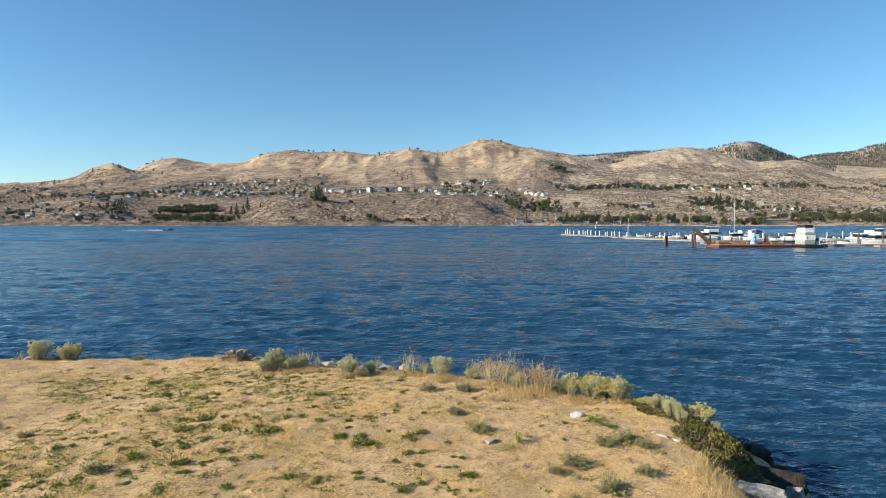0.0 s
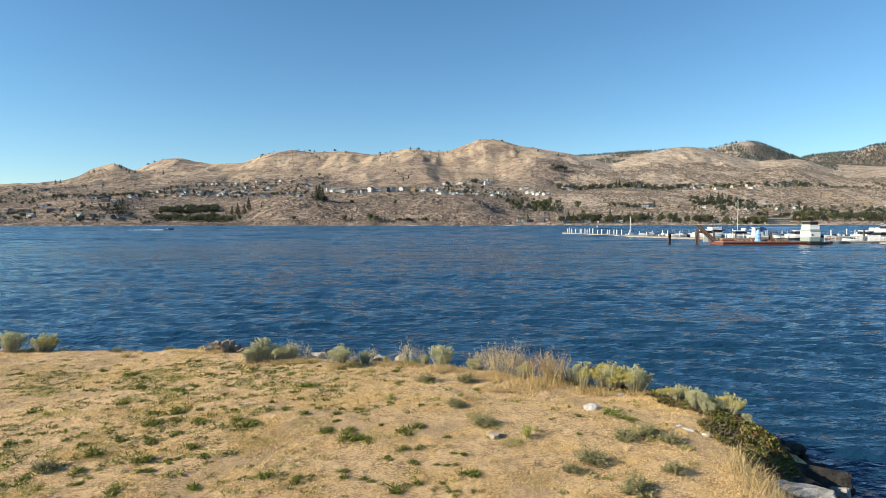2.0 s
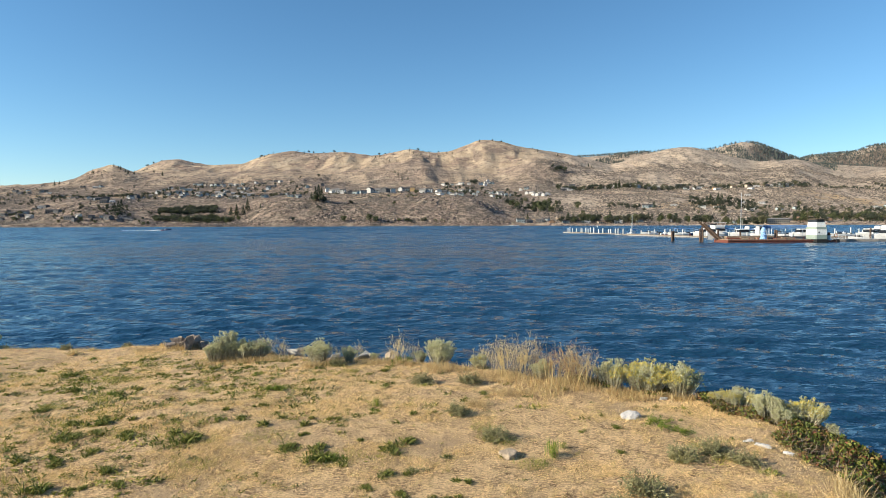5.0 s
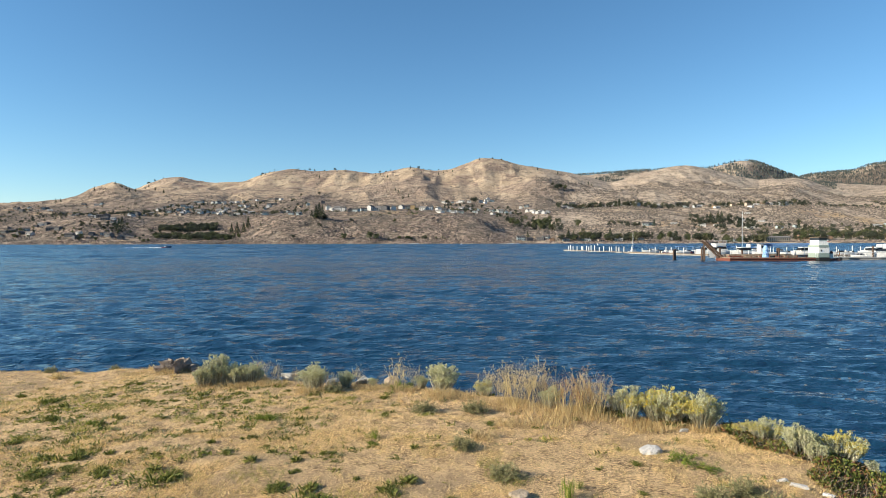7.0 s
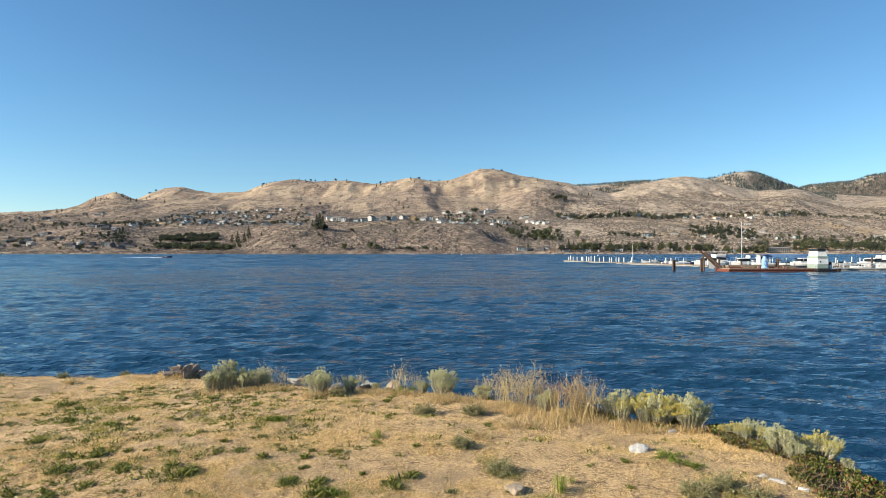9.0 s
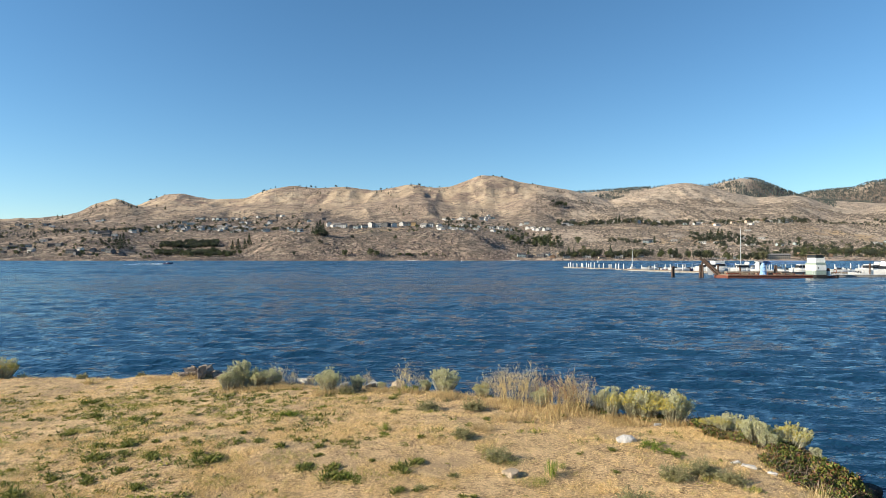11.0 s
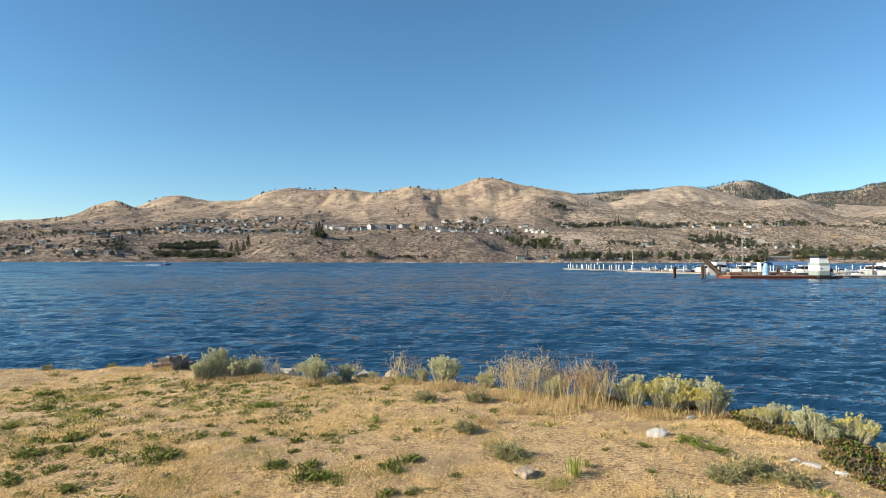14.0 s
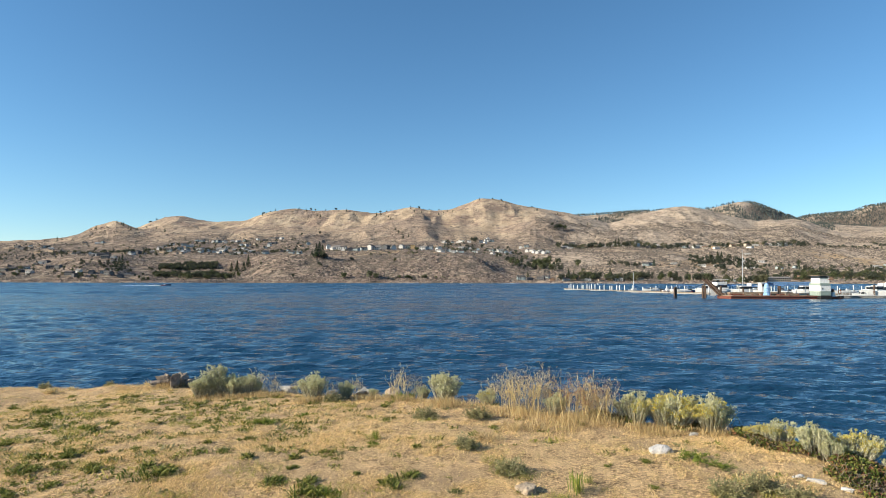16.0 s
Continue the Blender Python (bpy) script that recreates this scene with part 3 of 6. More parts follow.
def grass_mat():
    rng = np.random.default_rng(21)
    groups = []
    for n, x0, x1, y0, y1 in ((500000, -10.5, 6.5, 8.6, 15), (270000, -16, 6.5, 15, 22.9), (12000, -27, -16, 15, 23.5)):
        x, y = scatter(n, rng, x0, x1, y0, y1)
        thick = 0.30 + 0.95 * fbm(x / 0.8, y / 0.6, 41, 4) + 0.25 * fbm(x / 4, y / 4, 43, 2)
        keep = rng.uniform(0, 1, len(x)) < np.clip(thick, 0.28, 1)
        x, y, thick = x[keep], y[keep], np.clip(thick[keep], 0.28, 1)
        z = ground_height(x, y)
        way = fan(len(x), 88, rng) + np.array([0.25, 0.05, -0.02])
        way[:, 2] = np.abs(way[:, 2]) * 0.85 + 0.06
        length = rng.uniform(0.03, 0.085, len(x)) * (0.5 + 0.8 * thick)
        wide = rng.uniform(0.0028, 0.0062, len(x)) * np.where(y > 15, 1.35, 1.0)
        base = np.stack([x, y, z - 0.004], 1)
        side = unit(np.cross(way, rng.normal(size=way.shape))) * wide[:, None]
        tip = base + unit(way) * length[:, None]
        v = np.stack([base - side * 0.5, base + side * 0.5, tip], 1).reshape(-1, 3)
        groups.append((v, np.arange(len(x) * 3).reshape(-1, 3)))
    x, y = scatter(9000, rng, -15, 6, 8.8, 22.5, 0.2)
    keep = rng.uniform(0, 1, len(x)) < np.clip(0.45 + 0.9 * fbm(x / 1.4, y / 1.0, 47, 3), 0.06, 1)
    x, y = x[keep], y[keep]
    k, high = 22, np.repeat(rng.uniform(0.05, 0.13, len(x)), 22)
    px, py = np.repeat(x, k) + rng.normal(0, 0.035, len(high)), np.repeat(y, k) + rng.normal(0, 0.03, len(high))
    base = np.stack([px, py, ground_height(px, py) - 0.006], 1)
    groups.append(blades(base, fan(len(high), 66, rng), high * rng.uniform(0.5, 1.15, len(high)), 0.0034, rng.uniform(0.1, 0.8, len(high)), rng))
    v, f = joined(*groups)
    ob = sheet("dry_grass", v, f, STRAW, False)
    tagged(ob, "short straw-coloured dry grass matted over the soil", "grass", kind="stuff")


def tall_grass(name, label, mat, spots, seed, n, height, spread=35, wide=0.006):
    """Standing grass in patches; spots are (x, y, radius)."""
    rng = np.random.default_rng(seed)
    groups = []
    for x, y, r in spots:
        k = int(n * r)
        a, d = rng.uniform(0, 6.2832, k), r * np.sqrt(rng.uniform(0, 1, k))
        px, py = x + d * np.cos(a), y + d * 0.6 * np.sin(a)
        base = np.stack([px, py, ground_height(px, py) - 0.01], 1)
        groups.append(blades(base, fan(k, spread, rng), rng.uniform(0.5, 1.1, k) * height, wide, rng.uniform(0.1, 0.9, k), rng))
    v, f = joined(*groups)
    ob = sheet(name, v, f, mat, False)
    tagged(ob, label, "grass", kind="stuff")


# ---- shrubs and weeds: made once, then copied ----
def rabbitbrush(seed, bloom, height=0.7, width=0.7, thick=1.0):
    """A bush of several upright brooms of pale stems, each with leaves on its upper part and a flat-domed head of buds."""
    rng = np.random.default_rng(seed)
    ob = thing("rabbitbrush", pose(0, 0, 0), "", "bush", "rabbitbrush along the bank")
    brooms, each = max(4, int(13 * thick)), 22
    n = brooms * each
    th, out = rng.uniform(0, 6.2832, brooms), np.sqrt(np.linspace(0.02, 1, brooms))
    axis = np.stack([np.cos(th) * out * 0.43 * width / height, np.sin(th) * out * 0.43 * width / height, np.ones(brooms)], 1)
    tall = height * rng.uniform(0.6, 1.08, brooms) * (1 - 0.16 * out ** 2)
    root = np.stack([np.cos(th) * out, np.sin(th) * out, np.zeros(brooms)], 1) * 0.21 * width
    off = rng.normal(0, 1, (brooms, each, 3)) * np.array([0.105, 0.105, 0])
    way = (axis[:, None] + off).reshape(-1, 3)
    far = np.linalg.norm(off, axis=2)
    length = (tall[:, None] * (1.0 - 1.2 * far ** 2) * rng.uniform(0.8, 1.05, (brooms, each))).ravel()
    base = (root[:, None] + off * 0.3 * width + np.array([0, 0, -0.06])).reshape(-1, 3)
    way = unit(way)
    part_arrays("stem_fan", blades(base, way, length, 0.011, 0.03, rng), BRUSH_STEM, ob)
    k = 11
    along = 0.38 + 0.62 * rng.uniform(0, 1, (n, k)) ** 0.6
    at = base[:, None] + way[:, None] * (length[:, None] * along)[..., None] * np.array([1, 1, 0.99])
    at = at.reshape(-1, 3) + rng.normal(0, 0.006, (n * k, 3))
    lw = np.repeat(way, k, 0) + rng.normal(0, 0.22, (n * k, 3))
    part_arrays("foliage", blades(at, lw, rng.uniform(0.035, 0.065, n * k), 0.011, 0.15, rng), BRUSH_LEAF, ob)
    tip = base + way * length[:, None] * 0.99
    k = 22
    puff = np.repeat(tip, k, 0) + rng.normal(0, 1, (n * k, 3)) * np.array([0.018, 0.018, 0.016])
    gold = rng.uniform(0, 1, brooms) < bloom
    lit = np.repeat(np.repeat(gold, each) & (rng.uniform(0, 1, n) < 0.85), k)
    for name, mat, sel in (("bud_head", BRUSH_BUD, ~lit), ("flower_head", BRUSH_BLOOM, lit)):
        if sel.sum():
            part_arrays(name, chips(puff[sel], rng.uniform(0.008, 0.015, sel.sum()), rng), mat, ob)
    return ob


def weed(seed, leaves, length, wide, flat, mat, name="weed", category="weed", roots=None):
    """A rosette or tuft of leaves from one root."""
    rng = np.random.default_rng(seed)
    way = fan(leaves, flat, rng)
    hearts = rng.normal(0, length * 0.42, (roots or max(1, leaves // 22), 2))
    at = hearts[rng.integers(0, len(hearts), leaves)] + rng.normal(0, length * 0.16, (leaves, 2))
    base = np.stack([at[:, 0], at[:, 1], np.full(leaves, -0.01)], 1)
    v, f = blades(base, way, rng.uniform(0.55, 1.1, leaves) * length, wide, rng.uniform(0.1, 0.7, leaves), rng)
    ob = sheet(name, v, f, mat, False)
    return tagged(ob, "", category)


def low_shrub(seed, radius, height, mat, name="low_shrub", stems=70):
    """A low, twiggy, small-leaved shrub."""
    rng = np.random.default_rng(seed)
    ob = thing(name, pose(0, 0, 0), "", "shrub")
    way = fan(stems, 80, rng)
    length = rng.uniform(0.6, 1.05, stems)[:, None]
    tip = way * np.array([radius, radius, height]) * length
    base = np.zeros((stems, 3)) + rng.normal(0, radius * 0.12, (stems, 3)) * np.array([1, 1, 0])
    part_arrays("twig_spray", blades(base, tip - base, np.linalg.norm(tip - base, axis=1), 0.006, 0.0, rng), WOOD_TWIG, ob)
    k = 22
    at = base[:, None] + (tip - base)[:, None] * rng.uniform(0.3, 1.05, (stems, k, 1))
    at = at.reshape(-1, 3) + rng.normal(0, 0.016, (stems * k, 3))
    at[:, 2] = np.maximum(at[:, 2], 0.004)
    part_arrays("foliage", blades(at, np.repeat(way, k, 0) + rng.normal(0, 0.6, (stems * k, 3)), rng.uniform(0.025, 0.05, stems * k), 0.012, 0.2, rng), mat, ob)
    return ob


def tall_weeds(seed, stalks, height, width, seed_mat, leaf_mat=TALL_STRAW):
    """A clump of tall dry branching stalks with seed heads."""
    rng = np.random.default_rng(seed)
    ob = thing("dry_weed_clump", pose(0, 0, 0), "", "weed clump")
    base = np.stack([rng.normal(0, width * 0.26, stalks), rng.normal(0, width * 0.16, stalks), np.full(stalks, -0.02)], 1)
    way = fan(stalks, 24, rng)
    length = height * rng.uniform(0.5, 1.0, stalks)
    part_arrays("stalk_spray", blades(base, way, length, 0.008, 0.08, rng), DRY_STALK, ob)
    k = 7
    at = (base[:, None] + way[:, None] * (length[:, None] * rng.uniform(0.35, 0.95, (stalks, k)))[..., None]).reshape(-1, 3)
    bw = np.repeat(way, k, 0) + rng.normal(0, 0.55, (stalks * k, 3))
    bl = rng.uniform(0.08, 0.2, stalks * k) * height
    part_arrays("branch_spray", blades(at, bw, bl, 0.006, 0.15, rng), leaf_mat, ob)
    tip = at + unit(bw) * bl[:, None] * 0.9
    q = 5
    heads = np.repeat(tip, q, 0) + rng.normal(0, 0.014, (len(tip) * q, 3))
    part_arrays("seed_spray", chips(heads, rng.uniform(0.006, 0.012, len(heads)), rng), seed_mat, ob)
    g = int(stalks * 4)
    gb = np.stack([rng.normal(0, width * 0.33, g), rng.normal(0, width * 0.2, g), np.full(g, -0.02)], 1)
    part_arrays("grass_base", blades(gb, fan(g, 35, rng), rng.uniform(0.15, 0.45, g) * height, 0.005, rng.uniform(0.1, 0.7, g), rng), TALL_STRAW, ob)
    return ob


def creeper(spots, seed, label):
    """Leafy vines tumbling over the bank; spots are (x, y, radius, lift)."""
    rng = np.random.default_rng(seed)
    ob = thing("creeper", pose(0, 0, 0), label, "vine", "creepers over the bank")
    leaf, twig = [], []
    for x, y, r, lift in spots:
        r, lift = r * 0.86, lift * 0.8
        n = int(3300 * r)
        a, d = rng.uniform(0, 6.2832, n), r * np.sqrt(rng.uniform(0, 1, n))
        px, py = x + d * np.cos(a), y + d * np.sin(a)
        dome = lift * np.sqrt(np.clip(1 - (d / r) ** 2, 0, 1))
        z = ground_height(px, py) + dome * rng.uniform(0.35, 1.0, n) + 0.02 + 0.05 * np.abs(fbm(px * 4, py * 4, 8, 2))
        leaf.append(chips(np.stack([px, py, z], 1), rng.uniform(0.018, 0.042, n), rng, 0.9))
        k = int(420 * r)
        a, d = rng.uniform(0, 6.2832, k), r * np.sqrt(rng.uniform(0, 1, k))
        px, py = x + d * np.cos(a), y + d * np.sin(a)
        b = np.stack([px, py, ground_height(px, py) + 0.02], 1)
        twig.append(blades(b, fan(k, 70, rng), rng.uniform(0.06, 0.24, k) + lift * 0.6, 0.009, rng.uniform(0.2, 0.9, k), rng))
    part_arrays("foliage", joined(*leaf), VINE_LEAF, ob)
    part_arrays("stem_fan", joined(*twig), WOOD_TWIG, ob, "bare brown vine stems")
    return ob


def place(source, spots, label, rng, group=""):
    """Copies of a thing on the headland; spots are (x, y, size)."""
    for x, y, s in spots:
        ob = copy_thing(source, spot(x, y, 0, rng.uniform(0, 360), s))
        tagged(ob, label, group=group)


def drop_source(*sources):
    for s in sources:
        for o in [*s.children_recursive, s]:
            bpy.data.objects.remove(o)


grass_mat()
tall_grass("straw_tufts", "tufts of taller dry golden grass", TALL_STRAW,
           [(1.21, 16.49, 0.7), (1.99, 16.01, 0.7), (2.68, 15.62, 0.6), (0.52, 17.17, 0.5), (2.09, 15.24, 0.45), (3.66, 15.14, 0.45), (1.41, 15.24, 0.4), (0.04, 16.98, 0.35),
            (-4.25, 18.89, 0.4), (-2.7, 17.46, 0.25), (-6.86, 20.99, 0.5), (-8.12, 20.99, 0.35), (2.97, 16.2, 0.4), (-3.67, 18.51, 0.35), (0.82, 14.57, 0.25), (-5.0, 18.5, 0.6), (-2.6, 17.7, 0.4), (0.1, 17.35, 0.4), (-4.3, 18.6, 0.45), (-1.4, 17.9, 0.4), (3.5, 15.4, 0.4), (4.1, 15.25, 0.45), (4.6, 14.95, 0.3), (-7.2, 20.9, 0.45), (-0.7, 17.8, 0.35)], 51, 700, 0.24)
tall_grass("bank_grass", "tall pale dry grass leaning over the bank", TALL_STRAW,
           [(5.1, 11.35, 0.22), (5.05, 10.95, 0.34), (4.95, 10.4, 0.42), (4.75, 9.8, 0.4)], 53, 620, 0.46, 42, 0.005)
tall_grass("green_grass", "thin patches of yellow-green living grass", GREEN_GRASS,
           [(0.97, 13.03, 0.3), (1.12, 12.83, 0.22), (0.87, 13.32, 0.25), (3.83, 12.72, 0.12), (4.07, 12.24, 0.2), (3.48, 12.24, 0.2), (4.4, 11.8, 0.15), (4.3, 11.2, 0.12),
            (-3.6, 13.04, 0.5), (-4.68, 13.34, 0.35), (-1.34, 12.31, 0.5), (-3.77, 17.07, 0.16), (-1.67, 16.88, 0.14), (-0.96, 14.48, 0.12), (-6.92, 15.06, 0.3), (-7.86, 18.12, 0.5),
            (-9.6, 18.4, 0.6), (-11.2, 18.2, 0.5), (-6.7, 17.17, 0.35), (-9.8, 16.4, 0.4), (-6.33, 15.54, 0.3), (-4.37, 15.83, 0.4), (-5.9, 11.9, 0.4), (-6.2, 10.6, 0.45), (-3.2, 12.2, 0.35), (1.34, 12.1, 0.22), (1.5, 12.2, 0.15), (-2.42, 13.04, 0.4), (-6.65, 12.96, 0.4), (-8.3, 14.49, 0.5), (-7.6, 12.4, 0.45), (-1.82, 16.88, 0.2), (-10.5, 17.0, 0.5)], 57, 520, 0.16, 48, 0.004)


# ---- the headland's plants and stones ----
def headland_plants():
    rng = np.random.default_rng(61)
    pale, pale_wide = rabbitbrush(1, 0.0, 0.7, 0.5), rabbitbrush(2, 0.0, 0.7, 0.72)
    budding, golden = rabbitbrush(3, 0.45, 0.7, 0.78, 1.2), rabbitbrush(4, 0.85, 0.68, 1.05, 1.5)
    lanky = rabbitbrush(5, 0.02, 0.8, 0.36, 0.6)
    place(pale, [(-5.36, 18.75, 0.8), (-4.68, 18.85, 0.8), (-2.01, 18.21, 0.59), (-0.33, 18.13, 0.46), (2.16, 16.3, 0.66), (5.5, 13.83, 0.78), (5.6, 13.6, 0.55)],
          "pale grey-green rabbitbrush with upright stems at the bank", rng)
    place(pale_wide, [(-4.32, 18.95, 0.78), (-2.63, 17.98, 0.88), (0.1, 17.65, 0.93), (-14.6, 22.0, 1.1), (-1.44, 18.29, 0.31)],
          "rounded pale rabbitbrush in bud beside the water", rng)
    place(budding, [(-13.5, 22.1, 1.0), (3.45, 15.72, 0.86), (4.58, 15.25, 0.92), (5.36, 14.6, 0.6), (1.03, 17.42, 0.51)],
          "grey-green rabbitbrush with yellow-green bud clusters", rng)
    place(golden, [(4.02, 15.62, 1.0), (5.1, 14.75, 0.4), (5.95, 13.75, 0.72)],
          "rabbitbrush with bright yellow flower clusters", rng)
    place(lanky, [(-4.97, 18.85, 1.0), (-5.12, 18.78, 0.85), (6.28, 13.4, 0.5)],
          "thin rabbitbrush with a few long stems", rng)
    grey, leafy_low = low_shrub(6, 0.28, 0.26, GREY_LEAF), low_shrub(7, 0.38, 0.13, BRIGHT_LEAF, stems=34)
    place(grey, [(-0.2, 16.08, 1.0), (0.72, 16.03, 1.0), (0.45, 14.02, 0.85), (3.5, 12.3, 0.95), (3.99, 12.47, 0.95), (2.66, 11.36, 1.1), (2.25, 11.05, 0.7), (3.1, 10.34, 1.1),
                 (2.4, 10.0, 0.45), (-6.5, 11.4, 0.9), (-2.19, 17.65, 0.85), (3.85, 10.9, 0.8), (3.4, 9.3, 0.9), (-9.3, 13.6, 0.7), (4.25, 12.1, 0.8), (0.97, 12.98, 0.9), (-10.9, 21.9, 0.7), (-9.1, 21.9, 0.6), (-13.9, 22.1, 0.6)],
          "low grey-green twiggy shrub on the dry ground", rng)
    place(leafy_low, [(3.55, 13.45, 0.85), (3.82, 13.21, 0.6), (-3.03, 15.65, 0.8), (-0.74, 18.15, 1.15), (1.06, 17.46, 0.7), (4.15, 15.53, 0.7), (3.07, 16.01, 0.6)],
          "low bright green leafy plant on the straw", rng)
    dry, branchy = tall_weeds(8, 46, 0.95, 0.9, DRY_STALK), tall_weeds(9, 36, 1.0, 0.9, RUST_SEED)
    twigs = tall_weeds(10, 16, 0.85, 0.6, DRY_STALK, DRY_STALK)
    place(dry, [(1.45, 16.78, 0.9), (1.84, 16.59, 1.0), (2.82, 15.87, 0.85)], "tall straw-coloured dry weeds by the water", rng)
    place(branchy, [(2.48, 15.91, 0.95), (2.82, 15.72, 0.85), (2.14, 16.49, 0.7)], "tall dry weeds with rust-brown seed heads", rng)
    place(twigs, [(-0.79, 18.13, 1.0), (-0.4, 18.32, 0.75), (-2.35, 18.32, 0.6), (-1.77, 18.47, 0.62), (-3.86, 19.47, 0.6), (-4.25, 19.47, 0.8), (-3.37, 19.18, 0.45), (1.11, 17.55, 0.85), (-15.8, 22.9, 0.6)],
          "sparse bare dry stalks standing at the bank", rng)
    tuft = weed(11, 60, 0.16, 0.007, 70, DRY_STALK, "dry_tuft", "grass tuft")
    place(tuft, [(-10.2, 21.2, 2.2), (-12.8, 22.1, 1.7), (-7.92, 21.47, 1.9), (-6.28, 20.8, 1.6), (-9.9, 21.6, 1.2), (-4.11, 19.37, 1.6), (-6.67, 20.32, 1.2)], "dry brown grass tuft at the bank", rng)

    dark, broad, bright = weed(12, 75, 0.13, 0.019, 74, WEED_LEAF), weed(13, 95, 0.12, 0.015, 70, WEED_LEAF), weed(14, 110, 0.14, 0.012, 60, BRIGHT_LEAF)
    clump, frail = weed(15, 170, 0.14, 0.011, 62, WEED_LEAF), weed(16, 80, 0.11, 0.009, 68, GREY_LEAF)
    big = [(-2.38, 14.49, 0.95), (-2.4, 13.92, 0.75), (-2.02, 13.59, 1.05), (-1.66, 13.82, 0.8), (-1.97, 13.9, 0.65), (-1.95, 13.13, 0.6), (-2.65, 13.57, 1.0), (-0.32, 14.02, 0.85),
           (-1.01, 12.94, 0.6), (-7.82, 17.6, 1.1), (-6.13, 15.78, 1.2), (-4.21, 13.9, 0.9), (-4.93, 14.07, 0.9), (-3.99, 13.36, 1.2), (-4.78, 15.18, 1.0), (-4.19, 14.99, 0.95),
           (-5.83, 16.17, 0.6), (-3.5, 14.44, 0.8), (1.09, 12.35, 0.8), (0.28, 12.37, 0.65), (-2.65, 10.84, 1.0), (-3.73, 10.69, 1.0), (-2.15, 10.62, 1.0), (-1.42, 10.79, 0.85)]
    more = [(-1.05, 10.73, 0.8), (-0.29, 10.66, 1.1), (-8.01, 11.16, 1.2), (-7.37, 11.07, 0.8), (-5.84, 12.66, 1.2), (-5.16, 12.43, 1.0), (0.21, 10.64, 0.7), (0.36, 10.31, 0.7),
            (-0.56, 12.59, 1.1), (-4.07, 16.14, 0.9), (-4.24, 16.98, 0.6), (-5.37, 12.67, 0.7), (-0.4, 9.9, 0.9), (-1.8, 9.8, 0.8), (-3.1, 9.7, 0.9), (-4.4, 9.9, 0.9), (2.33, 13.21, 0.5), (2.83, 13.96, 0.5), (-9.8, 19.2, 1.1), (-12.0, 18.6, 1.2)]
    clumps = [(-0.3, 12.89, 1.2), (-0.55, 12.55, 1.1), (-2.06, 12.59, 1.2), (-1.58, 12.67, 1.2), (-1.43, 12.33, 1.5), (-8.46, 18.24, 1.5), (-7.0, 14.96, 1.1), (-5.92, 13.97, 1.35), (-5.35, 13.93, 1.4),
              (-5.66, 13.36, 1.3), (-5.45, 13.28, 1.1), (-5.24, 13.43, 1.0), (-4.86, 12.78, 1.0), (-5.23, 12.49, 1.0), (-3.56, 13.09, 1.6), (-4.7, 13.32, 1.2), (-7.43, 16.47, 1.5), (-6.09, 14.83, 0.9),
              (-4.89, 11.66, 1.4), (-5.95, 11.9, 1.5), (-6.52, 12.46, 1.1), (-5.88, 11.33, 1.1), (-4.29, 12.12, 1.1), (-3.97, 11.7, 0.9), (-4.65, 11.21, 0.9), (-4.85, 10.49, 1.2), (0.68, 10.83, 1.3), (-0.52, 10.35, 1.1)]
    place(dark, big, "dark green broad-leaved weed rosette on straw", rng, "green weeds")
    place(broad, more, "dark green leafy weed on dry soil", rng, "green weeds")
    place(clump, clumps, "dense green weed clump in the dry grass", rng, "green weeds")
    place(bright, [(-3.03, 15.65, 1.2), (-0.96, 14.21, 0.8), (-3.76, 17.04, 0.9), (-4.32, 17.5, 0.6), (-2.47, 16.28, 0.8), (-6.23, 15.83, 0.9), (-2.65, 10.86, 0.9), (-3.7, 10.6, 0.8), (-1.24, 12.27, 1.0), (-8.54, 18.12, 0.9), (-9.2, 20.3, 0.8)],
          "bright green weed with narrow leaves", rng, "green weeds")
    sapling = weed(17, 60, 0.36, 0.007, 11, BRIGHT_LEAF, "seedling", "weed", 1)
    place(sapling, [(1.72, 12.46, 1.0), (1.95, 12.68, 0.45), (-0.96, 14.52, 0.6)], "single tall bright green seedling", rng)
    extra = 0
    while extra < 205:
        x, y = rng.uniform(-11.5, 4.4), rng.uniform(9, 20)
        if float(shore_distance(np.array([x]), np.array([y]))[0]) > -1.0 or rng.uniform() > (0.95 if x < 0.3 else 0.3) * np.clip(0.55 + float(fbm(np.array([x / 1.8]), np.array([y / 1.2]), 83, 3)[0]), 0.08, 1):
            continue
        extra += 1
        source, label = ((broad, "small dark green weed on dry soil"), (clump, "low green weed clump in straw"), (frail, "small dusty grey-green weed plant"))[rng.integers(3)]
        place(source, [(x, y, rng.uniform(0.35, 0.95))], label, rng, "green weeds")
    groups = {"weed_leaf": [], "grey_leaf": [], "green_grass": []}
    for k in range(4200):
        x, y = (rng.uniform(-13, 4.7), rng.uniform(8.8, 20.8)) if k < 2400 else (rng.uniform(-12, -2), rng.uniform(9.5, 19))
        if float(shore_distance(np.array([x]), np.array([y]))[0]) > -0.6 or rng.uniform() > (0.9 if x < 0.3 else 0.3) * np.clip(0.6 + float(fbm(np.array([x / 1.5]), np.array([y / 1.2]), 88, 3)[0]), 0.1, 1):
            continue
        n, size = rng.integers(9, 24), rng.uniform(0.03, 0.11) if k < 2400 else rng.uniform(0.05, 0.13)
        z = float(ground_height(np.array([x]), np.array([y]))[0])
        base = np.array([x, y, z - 0.005]) + rng.normal(0, size * 0.5, (n, 3)) * np.array([1.3, 1, 0])
